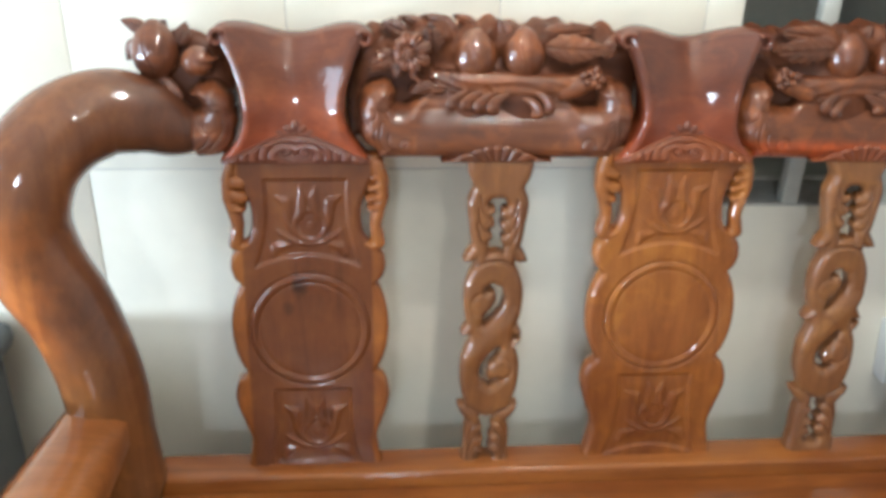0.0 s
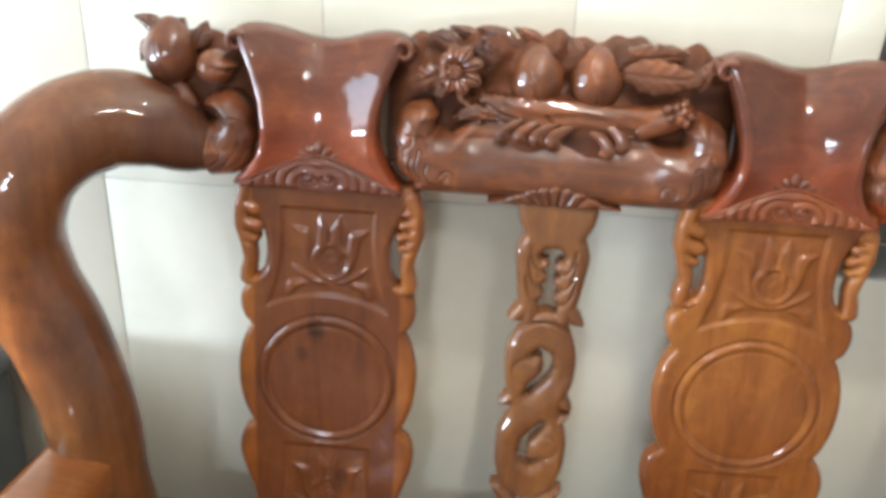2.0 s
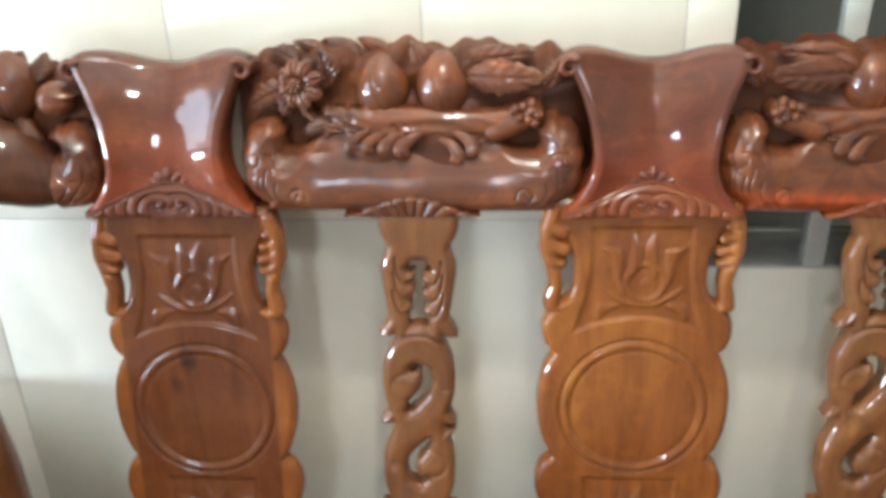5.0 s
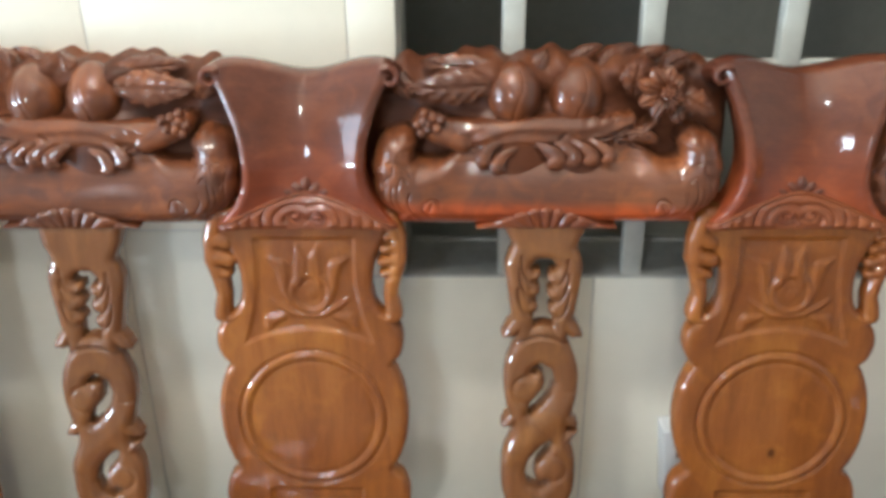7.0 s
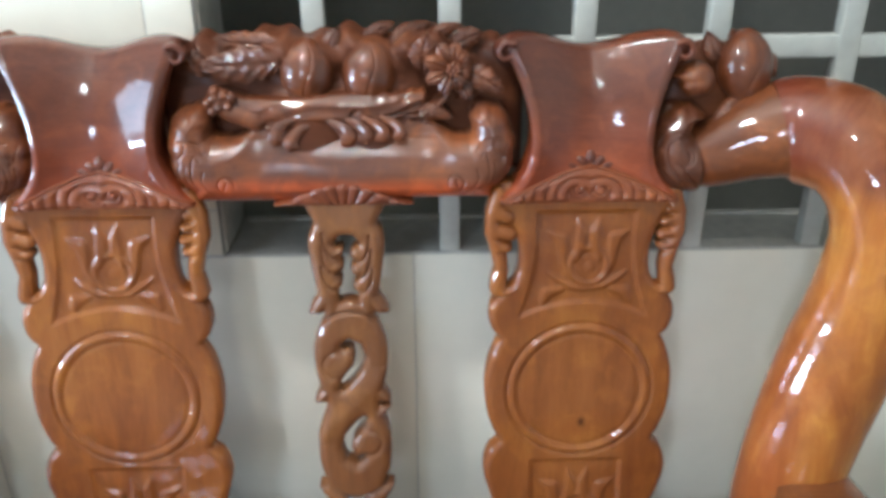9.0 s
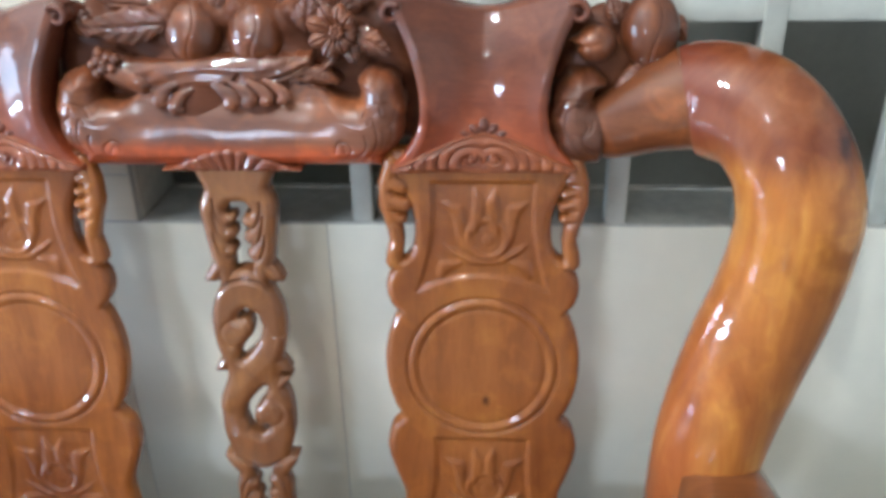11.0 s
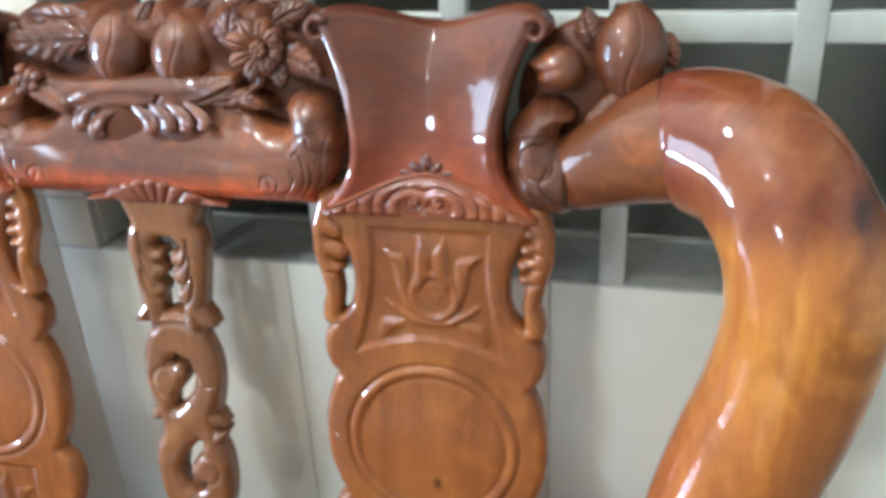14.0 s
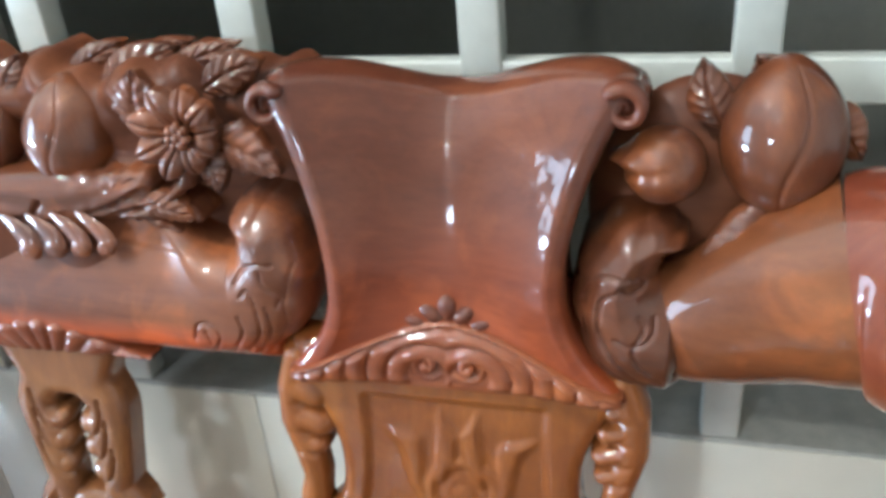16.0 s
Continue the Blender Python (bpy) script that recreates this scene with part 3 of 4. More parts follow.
def field(U, Z, lo, hi):
    """Inner distance of the sunk field: a waisted border with an arched foot."""
    t = np.clip((Z - lo) / (hi - lo), 0, 1)
    w = 0.0570 + 0.0020 * t + 0.021 * (1 - t) ** 2.0 - 0.003 * np.sin(np.pi * t)
    foot = lo + 0.0205 * (1 - np.clip(np.abs(U) / 0.078, 0, 1) ** 2)
    return np.minimum(np.minimum(w - np.abs(U), hi - Z), Z - foot)


def panel_height(u, z, d):
    h = rounded(d, 0.010, 0.009)
    for lo, hi, cz in ((0.763, 0.8965, 0.826), (0.424, 0.572, 0.496)):
        fd = field(u, z, lo, hi)
        h = h - 0.0036 * np.clip(fd / 0.0035, 0, 1) + 0.0014 * np.clip(fd / 0.02, 0, 1)
        h = h + np.where(fd > 0, 0.0031 * tulip(u - 0.003, z, cz), 0)
    r = np.hypot(u, z - 0.668)
    h = h + 0.0016 * np.exp(-((r - 0.0825) / 0.0042) ** 2) - 0.0026 * np.exp(-((r - 0.0885) / 0.0018) ** 2) - 0.0014 * np.exp(-((r - 0.0755) / 0.0024) ** 2)
    return h - 0.0006 * (r < 0.0755)


panel_shape = relief(Shape(), panel_inside, panel_height, (-0.118, FOOT - 0.004, 0.118, 0.934), 0.0021, 0.022)
panel_mesh = panel_shape.mesh("back_panel", ORANGE, True, angle=65)
dark_mesh, knot_mesh = (panel_mesh[0].copy(), panel_mesh[1]), (panel_mesh[0].copy(), panel_mesh[1])
dark_mesh[0].materials[0], knot_mesh[0].materials[0] = TWO_TONE, KNOTTED

# the pierced ears beside the panel's head: a strand cut into slanting leaf lobes, ending in a knob
def ear_solid(lobes):
    strand = [(0.100, 0.916, 0.0095), (0.1065, 0.892, 0.0100), (0.1065, 0.868, 0.0105), (0.1005, 0.846, 0.0095), (0.0970, 0.825, 0.0085), (0.1000, 0.809, 0.0098), (0.1010, 0.800, 0.0100)]
    knob = [(0.1010, 0.799, 0.0085), (0.0920, 0.795, 0.0065), (0.0830, 0.800, 0.0055)]

    def inside(U, Z):
        d = np.maximum(chain(U, Z, strand), chain(U, Z, knob))
        for u, z, r in lobes:
            d = np.maximum(d, chain(U, Z, [(u, z, r), (u + 0.012, z + 0.004, r * 0.95)]))
        return d

    def height(u, z, d):
        h = 0.002 + rounded(d, 0.010, 0.010)
        for lu, lz, r in lobes:
            low = z - (lz - r) - 0.30 * (u - lu) - 16.0 * np.clip(u - lu - 0.010, 0, 1) ** 2
            h = h - 0.0030 * np.exp(-(low / 0.0018) ** 2) * np.clip((0.1085 - u) / 0.008, 0, 1) * (u > lu - r)
        return h

    return relief(Shape(), inside, height, (0.070, 0.784, 0.120, 0.930), 0.0013, 0.018).mesh("pierced_ear", ORANGE, True, angle=65)


full_ear = ear_solid([(0.0955, 0.8960, 0.0074), (0.0925, 0.8810, 0.0078), (0.0900, 0.8655, 0.0076), (0.0905, 0.8515, 0.0062)])
slim_ear = ear_solid([(0.0905, 0.8900, 0.0115), (0.0890, 0.8680, 0.0105), (0.0915, 0.8510, 0.0070)])
for u, dz, mesh, label in ((A, -0.012, dark_mesh, "two-tone carved panel, brown board with orange edges"), (B, 0.0, panel_mesh, "orange carved panel with a round medallion"),
                       (C, 0.0, knot_mesh, "orange carved panel with a dark knot in its medallion")):
    at = (u, LEAN_BACK * dz, dz)
    p = place("back_panel", mesh, bench, at, label)
    place("pierced_ear", full_ear, p, at)
    place("pierced_ear", slim_ear, p, at, flip=True)


# ---- the pierced splats between the panels ----
MIDZ = 0.6555
COMMA = [(-0.0092, 0.7310, 0.0030), (-0.0016, 0.7350, 0.0046), (0.0072, 0.7298, 0.0050), (0.0104, 0.7170, 0.0052), (0.0070, 0.7025, 0.0052), (-0.0015, 0.6915, 0.0054), (-0.0085, 0.6830, 0.0050), (-0.0130, 0.6760, 0.0024)]


def splat_width(z):
    kn = [(0.40, 0.040), (0.43, 0.040), (0.46, 0.036), (0.495, 0.0355), (0.518, 0.031), (0.545, 0.037), (0.57, 0.044), (0.595, 0.0455), (0.620, 0.0435), (0.6525, 0.033),
          (0.685, 0.0405), (0.712, 0.0445), (0.737, 0.043), (0.757, 0.036), (0.771, 0.030), (0.785, 0.0325), (0.80, 0.0365), (0.83, 0.041), (0.858, 0.0445), (0.872, 0.042), (0.886, 0.0375), (0.905, 0.0455), (0.93, 0.048)]
    k = spline(kn, 6)
    return np.interp(z, k[:, 0], k[:, 1])


LOBES = [(0.0125, 0.8475, 0.0090), (0.0140, 0.8290, 0.0102), (0.0150, 0.8085, 0.0088)]


def leg_gap(U, Z):
    """The gap between two leafy legs: an arch on top, scalloped by lobes, widening to the foot."""
    arch = chain(U, Z, [(-0.0105, 0.8600, 0.0040), (-0.0045, 0.8635, 0.0062), (0.0045, 0.8635, 0.0062), (0.0105, 0.8600, 0.0040)])
    wedge = np.minimum(0.0110 - np.abs(U) - 0.0045 * np.clip((Z - 0.82) / 0.04, 0, 1), np.minimum(0.860 - Z, Z - 0.7845 - 0.006 * np.cos(U * 90)))
    for s in (-1, 1):
        for x, z, r in LOBES:
            wedge = np.minimum(wedge, np.hypot(s * U - x, Z - z - 0.004 * (s < 0)) - r)
    return np.maximum(arch, wedge)


def splat_holes(U, Z):
    out = np.maximum(chain(U, Z, COMMA), chain(-U, 2 * MIDZ - Z, COMMA))
    low = np.minimum(leg_gap(U, 1.310 - Z), 0.5265 - Z)
    return np.maximum(np.maximum(out, leg_gap(U, Z)), low)


def splat_inside(U, Z):
    d = (splat_width(Z) - np.abs(U)) * 0.95
    for z, u, r in ((0.7795, 0.0375, 0.0105), (0.6625, 0.0370, 0.0095), (0.6475, -0.0370, 0.0085), (0.5345, 0.0375, 0.0105)):
        for s in (-1, 1):
            if u > 0 or s > 0:
                up = 1 if z > 0.65 else -1
                d = np.maximum(d, chain(s * U, Z, [(abs(u) - 0.012, z + up * 0.014, r), (abs(u) - 0.001, z + up * 0.002, r * 0.80), (abs(u) + 0.007, z - up * 0.003, r * 0.30)]))
    d = np.minimum(d, -splat_holes(U, Z))
    return np.minimum(np.minimum(d, Z - FOOT), 0.93 - Z)


def splat_height(u, z, d):
    h = rounded(d, 0.012, 0.010)
    for cz in (0.735, 0.569):
        side = (z > 0.764) if cz > 0.65 else (z < 0.540)
        h = h - 0.005 * np.exp(-((np.hypot(u, z - cz) - 0.0425) / 0.0022) ** 2) * side
    # the S strand stands proud of the curls beside it
    for s, zz in ((u, z), (-u, 2 * MIDZ - z)):
        curl = np.hypot(s + 0.0050, zz - 0.7165)
        h = h - 0.0020 * np.exp(-((np.hypot(s + 0.016, zz - 0.7085) - 0.0175) / 0.0030) ** 2) * (s < 0.0) + 0.0010 * np.clip(1 - curl / 0.012, 0, 1) ** 0.5
    line = np.abs((u - (z - MIDZ) * 0.95) * 0.72)
    h = h + 0.0024 * np.exp(-(line / 0.012) ** 2) * (np.abs(z - MIDZ) < 0.05)
    return h + 0.004


splat = relief(Shape(), splat_inside, splat_height, (-0.056, FOOT - 0.004, 0.056, 0.934), 0.0013, 0.020)
leaf_cuts = []
for s in (-1, 1):
    for x, lz, r in LOBES:
        for mirror in (False, True):
            c = [(s * (x - 0.010), lz - 0.95 * r), (s * (x + 0.001), lz - 1.02 * r), (s * (x + 0.009), lz - 0.2 * r), (s * (x + 0.0135), lz + 1.3 * r), (s * (x + 0.0145), lz + 2.6 * r)]
            c = [(p, q + (0.004 if s < 0 else 0)) for p, q in c]
            leaf_cuts.append([(p, 1.310 - q) for p, q in c] if mirror else c)
engrave(splat, leaf_cuts, 0.0014, 0.0034, -0.008)
splat_mesh = splat.mesh("pierced_splat", TAN, True, angle=65)
for u, dz, lean in ((0.1700, -0.016, 1.0), (0.7090, 0.0, 0.0)):
    sp = place("pierced_splat", splat_mesh, bench, (u, LEAN_BACK * dz, dz), "brown-orange pierced splat with an S scroll")
    sp.rotation_euler.y = radians(lean)


# ---- the headrests: saddle-shaped pads that roll back at the top ----
PAD_SIDE = spline([(0.90, 0.1070), (0.912, 0.1015), (0.925, 0.0890), (0.942, 0.0765), (0.960, 0.0695), (0.980, 0.0675), (1.005, 0.0705), (1.03, 0.0775), (1.055, 0.0875), (1.075, 0.0985), (1.10, 0.109)], 6)


def pad_half(z):
    return np.interp(z, PAD_SIDE[:, 0], PAD_SIDE[:, 1])


ROLL = 0.010


def pad_top(e):
    return 1.0750 + 0.0185 * (0.5 - 0.5 * math.cos(math.pi * min(1, e / 0.80))) - 0.008 * max(0, (e - 0.8) / 0.2) ** 2


def pad_depth(e, t):
    """How far the front stands forward: e from the middle (0) to the edge (1), t from foot to top."""
    lip = min(e, 0.87) / 0.87
    base = -0.001 + 0.004 * (1 - t) ** 3 - 0.030 * max(0, (t - 0.35) / 0.65) ** 2.2 * (1 - 0.55 * lip)
    return base + 0.0185 * lip ** 2.1 * (0.45 + 0.55 * min(1, t * 2.5)) - 0.0030 * max(0, (e - 0.87) / 0.13) - 0.004 * max(0, (e - 0.965) / 0.035) ** 2


def pad():
    sh = Shape()
    nu, nv = 61, 60
    fr, bk = [], []
    for i in range(nu):
        u = 2 * i / (nu - 1) - 1
        e = abs(u)
        top = pad_top(e)
        for j in range(nv):
            v = j / (nv - 1)
            t = min(1, v / 0.66)
            z = 0.911 + (top - ROLL - 0.911) * t
            d = pad_depth(e, t)
            w = float(pad_half(z))
            if v > 0.66:
                a = (v - 0.66) / 0.34
                q = a * 2.3
                z = top - ROLL + ROLL * math.sin(q) - 0.004 * a
                d = d - 0.020 * (1 - math.cos(q)) - 0.004 * a
                w = float(pad_half(top - ROLL + ROLL * math.sin(min(q, 1.57))))
            fr.append((u * w, d, z))
            bk.append((u * w * (0.985 if v < 0.9 else 1), min(-0.034, d - 0.022) if v < 0.66 else -0.072, min(z, top - 0.020)))
    return sheet(sh, np.array(fr), np.array(bk), nu, nv)


def on_pad(u, z, proud):
    """The depth of a point that lies on the pad's front and stands proud of it."""
    e = min(1, abs(u) / float(pad_half(z)))
    return pad_depth(e, max(0, min(1, (z - 0.911) / (pad_top(e) - ROLL - 0.911)))) + proud


pad_mesh = pad().mesh("headrest_pad", PAD, True, angle=70)

# a volute at each upper corner
rim = Shape()
vol = []
for k in range(16):
    a = 2.2 - k * 0.50
    r = 0.0112 * (1 - k / 19.0)
    vol.append((0.0955 + r * math.cos(a), 0.004 - 0.0003 * k, 1.0730 + r * math.sin(a), 0.0043 * (1 - k / 26.0)))
tube(rim, vol, 4, 12, 1.5)
ball(rim, (0.0955, -0.014, 1.0730), (0.0100, 0.014, 0.0100), 0, 20, 12)
rim_mesh = rim.mesh("volute", RED, True)
roll_end = Shape()
tube(roll_end, [(0.082, -0.012, 1.072, 0.009), (0.092, -0.018, 1.074, 0.0105), (0.096, -0.036, 1.071, 0.0120), (0.096, -0.054, 1.063, 0.011)], 5, 16)
roll_mesh = roll_end.mesh("rolled_corner", RED, True)

# the apron under each pad, in low relief: waves nested round two spirals, below a corded arch with a trefoil
ARCH = spline([(0.0, 0.9515), (0.014, 0.9485), (0.034, 0.9425), (0.058, 0.9330), (0.080, 0.9230), (0.097, 0.9165), (0.110, 0.9125)], 8)


def arch_top(u):
    return np.interp(np.abs(u), ARCH[:, 0], ARCH[:, 1])


def apron_inside(U, Z):
    return np.minimum(np.minimum(arch_top(U) - Z, Z - 0.9085), 0.1005 - np.abs(U))


def apron_height(u, z, d):
    base = np.array([on_pad(x, max(0.9115, y), 0.0) for x, y in zip(u, z)])
    under = arch_top(u) - z
    r = np.hypot(np.abs(u) - 0.0130, (z - 0.9165) * 1.25)
    k = (r - 0.0125) / 0.0125
    f = np.clip(k - np.floor(k), 0, 1)
    wave = np.where(k > 0, np.sqrt(np.clip(1 - (2 * f ** 0.8 - 1) ** 2, 0, 1)), 0.25) * np.clip((under - 0.0035) / 0.004, 0, 1)
    cord = np.exp(-((under - 0.0020) / 0.0016) ** 2)
    return base + 0.0010 + np.maximum(0.0046 * wave * np.clip((z - 0.9090) / 0.004, 0.35, 1), 0.0030 * cord) + rounded(d, 0.0022, 0.0030)


apron_mesh = relief(Shape(), apron_inside, apron_height, (-0.103, 0.906, 0.103, 0.9545), 0.0011, 0.030).mesh("apron", RED, True, angle=60)
curl = Shape()
tube(curl, [(0.0130 + (0.0108 - 0.0007 * k) * math.cos(0.55 * k - 2.5), 0.0022 + 0.0003 * k, 0.9235 + (0.0108 - 0.0007 * k) * math.sin(0.55 * k - 2.5), 0.0032) for k in range(15)], 3, 10)
curl_mesh = curl.mesh("spiral_curl", RED, True)
bud_meshes = [ball(Shape(), c, s, t, 16, 10).mesh("trefoil_bud", RED, True) for c, s, t in
              (((0.0, -0.0005, 0.9580), (0.0058, 0.0048, 0.0082), 0), ((0.0095, -0.0005, 0.9538), (0.0048, 0.0044, 0.0078), 0.9), ((0.0205, -0.0005, 0.9492), (0.0040, 0.0040, 0.0085), 1.25))]
ledge = Shape()
block(ledge, (-0.100, -0.020, 0.9070), (0.100, 0.0050, 0.9150), 0.0025)
ledge_mesh = ledge.mesh("apron_ledge", RED, True)


def recoloured(made, mat):
    me = made[0].copy()
    me.materials[0] = mat
    return me, made[1]


orange_apron, orange_curl, orange_ledge = recoloured(apron_mesh, ORANGE_RED), recoloured(curl_mesh, ORANGE_RED), recoloured(ledge_mesh, ORANGE_RED)
for u in (REST_A, REST_B, REST_C):
    old = u == REST_A
    p = place("headrest", pad_mesh, bench, (u, 0, 0), "dark red lacquered saddle-shaped headrest")
    place("apron_ledge", ledge_mesh if old else orange_ledge, p, (u, 0, 0))
    place("apron", apron_mesh if old else orange_apron, p, (u, 0, 0), "carved apron of nested waves")
    place("trefoil_bud", bud_meshes[0], p, (u, 0, 0))
    for s in (False, True):
        place("volute", rim_mesh, p, (u, 0, 0), flip=s)
        place("rolled_corner", roll_mesh, p, (u, 0, 0), flip=s)
        place("spiral_curl", curl_mesh if old else orange_curl, p, (u, 0, 0), flip=s)
        for m in bud_meshes[1:]:
            place("trefoil_bud", m, p, (u, 0, 0), flip=s)


# ---- the carved crest between the headrests: beam, scrolls, peaches, leaves, flower ----
def peach_dent(p):
    q = p.copy()
    z = q[:, 2].copy()
    az = np.arctan2(q[:, 0], q[:, 1])
    q[:, 2] = z * (1 + 0.07 * np.clip(z, 0, 1) ** 5)
    q[:, :2] *= (1 - 0.12 * np.clip(z, 0, 1) ** 3)[:, None]
    line = 0.20 * np.sin(z * 2.6) + 0.14
    near = np.clip(1.05 - np.abs(z) ** 3, 0, 1)
    q *= (1 - 0.045 * np.exp(-((az - line) / 0.045) ** 2) * near)[:, None]
    q *= (1 - 0.020 * np.clip(1 - np.abs(az - line - 0.45) / 0.45, 0, 1) * near * (az > line))[:, None]
    return q


# the beam is a log whose ends turn up and curl inward; fine spiral lines are cut into the curls
CURL = [(0.120, 0.944, 0.024), (0.144, 0.944, 0.0345), (0.160, 0.955, 0.0330), (0.1690, 0.974, 0.0255), (0.1670, 0.992, 0.0225), (0.1590, 1.0005, 0.0165), (0.1500, 1.0015, 0.0085)]


def beam_inside(U, Z):
    e = np.abs(U)
    rise = np.clip((0.128 - e - 0.006 * np.sin(U * 40)) / 0.070, 0, 1)
    top = 0.9815 + 0.046 * rise * rise * (3 - 2 * rise)
    return np.maximum(np.minimum(np.minimum(0.170 - e, Z - 0.9085 - 0.0012 * np.sin(U * 17)), top - Z), np.minimum(chain(e, Z, CURL), Z - 0.9090))


def beam_height(u, z, d):
    e = np.abs(u)
    t = np.clip((z - 0.9085) / 0.072, 0, 1)
    end = np.clip((e - 0.085) / 0.070, 0, 1)
    end = end * end * (3 - 2 * end)
    log = 0.009 - 0.040 * (t - 0.42) ** 2 - 0.006 * np.clip((z - 0.985) / 0.02, 0, 1) - 0.010 * np.clip((0.926 - z) / 0.0185, 0, 1) ** 1.2 + 0.0012 * np.sin(u * 23) * np.sin(t * 3.1) + 0.0004 * np.sin(u * 58 + t * 5.0)
    head = 0.011 - 0.006 * np.clip((0.93 - z) / 0.02, 0, 1) - 0.003 * np.clip((z - 0.985) / 0.03, 0, 1)
    return log + (head - log) * end + 0.003 * end + rounded(d, 0.010 + 0.018 * end, 0.013 + 0.018 * end)


beam = relief(Shape(), beam_inside, beam_height, (-0.202, 0.904, 0.202, 1.022), 0.0010, 0.045)
for s in (-1, 1):
    engrave(beam, [[(s * p, q) for p, q in line] for line in (
        [(0.1496, 0.9690), (0.1556, 0.9783), (0.1660, 0.9836), (0.1760, 0.9830)], [(0.1541, 0.9628), (0.1594, 0.9676), (0.1629, 0.9597), (0.1645, 0.9448), (0.1609, 0.9331), (0.1478, 0.9187)],
        [(0.1686, 0.9801), (0.1701, 0.9711), (0.1781, 0.9645), (0.1768, 0.9571)], [(0.1865, 0.9803), (0.1830, 0.9703), (0.1800, 0.9573), (0.1801, 0.9443), (0.1746, 0.9333), (0.164, 0.9207)],
        [(0.1185, 0.9314), (0.1207, 0.9404), (0.1293, 0.9432), (0.1366, 0.9360), (0.1337, 0.9279), (0.1243, 0.9164)], [(0.1270, 0.9371), (0.1298, 0.9296)],
        [(0.1700, 0.9571), (0.1715, 0.9453), (0.1680, 0.9343), (0.157, 0.9187)], [(0.1510, 0.9500), (0.1530, 0.9400), (0.1485, 0.9310), (0.137, 0.9174)])], 0.0009, 0.0021, -0.02)
beam_mesh = beam.mesh("crest_beam", BEAM, True, angle=65)

# the solid ground of the carving: hollowed behind the scrolls, rolling back along its wavy top
ground = Shape()


def ground_inside(U, Z):
    top = 1.086 + 0.0045 * np.sin(U * 75 + 1) + 0.003 * np.sin(U * 190) - 0.010 * np.minimum(np.abs(U) / 0.17, 1) ** 4 - 0.25 * np.clip(np.abs(U) - 0.165, 0, 1)
    return np.minimum(np.minimum(0.208 - np.abs(U), Z - 0.925), top - Z)


def ground_height(u, z, d):
    h = -0.040 + 0.018 * np.exp(-((np.abs(u) - 0.05) / 0.06) ** 2)
    h = h + 0.014 * np.clip((z - 1.045) / 0.03, 0, 1) * np.clip(1.35 - np.abs(u) / 0.15, 0, 1)
    h = h + 0.026 * np.exp(-(np.abs(u) / 0.085) ** 4) * np.clip((1.035 - z) / 0.025, 0, 1)
    h = h + 0.0030 * np.sin(u * 130 + z * 150) * np.clip((z - 1.03) / 0.03, 0, 1)
    return np.maximum(h + rounded(d, 0.030, 0.030), -0.080)


relief(ground, ground_inside, ground_height, (-0.214, 0.921, 0.214, 1.100), 0.0030, 0.084)
backing_mesh = ground.mesh("carving_ground", HOLLOW, True, angle=65)

# the bough with its broad leaves: one flowing mass between beam and fruit
STEM = [(-0.136, 1.022, 0.012), (-0.105, 1.012, 0.013), (-0.060, 1.010, 0.0150), (-0.010, 1.012, 0.0170), (0.035, 1.014, 0.0160), (0.068, 1.017, 0.0130), (0.088, 1.024, 0.0080)]
TWIG = [(0.020, 1.002, 0.010), (0.055, 1.008, 0.0105), (0.078, 1.008, 0.0080), (0.098, 0.998, 0.0042), (0.108, 0.991, 0.0014)]
TWIG2 = [(0.078, 1.010, 0.006), (0.098, 1.010, 0.0060), (0.114, 1.006, 0.0055), (0.122, 1.000, 0.0020)]
TWIG3 = [(0.098, 1.010, 0.005), (0.116, 1.022, 0.0050), (0.120, 1.036, 0.0045)]
FROND = [(-0.125, 1.012, 0.010), (-0.112, 1.002, 0.0075), (-0.096, 0.997, 0.006), (-0.07, 0.996, 0.008)]


def bough_inside(U, Z):
    d = np.maximum(np.maximum(chain(U, Z, STEM), chain(U, Z, TWIG)), np.maximum(np.maximum(chain(U, Z, TWIG2), chain(U, Z, TWIG3)), chain(U, Z, FROND)))
    return d + 0.0010 * np.sin(U * 420) * (U > 0.03)


def bough_height(u, z, d):
    flow = 0.0007 * np.sin((z - 1.0 - 0.18 * u) * 420 + 3 * np.sin(u * 40)) * np.clip(d / 0.006, 0, 1)
    return 0.0035 + rounded(d, 0.014, 0.010) + flow - 0.006 * np.clip((np.abs(u) - 0.06) / 0.06, 0, 1)


bough = relief(Shape(), bough_inside, bough_height, (-0.152, 0.962, 0.136, 1.046), 0.0016, 0.034)
engrave(bough, [[(-0.115, 1.006), (-0.070, 0.994), (-0.030, 0.992), (0.004, 1.000), (0.018, 1.012)], [(-0.045, 0.985), (-0.010, 0.990), (0.020, 0.998)],
                [(0.030, 1.004), (0.060, 1.008), (0.090, 1.020)], [(0.050, 0.998), (0.085, 1.001), (0.118, 0.997)], [(0.072, 1.006), (0.098, 1.012), (0.113, 1.028)],
                [(-0.128, 1.014), (-0.108, 1.000), (-0.085, 0.992)]], 0.0015, 0.0040, -0.03)
branch_mesh = bough.mesh("branch", BROWN, True, angle=70)

spray = Shape()      # acanthus lobes hanging from the bough, lying on the beam
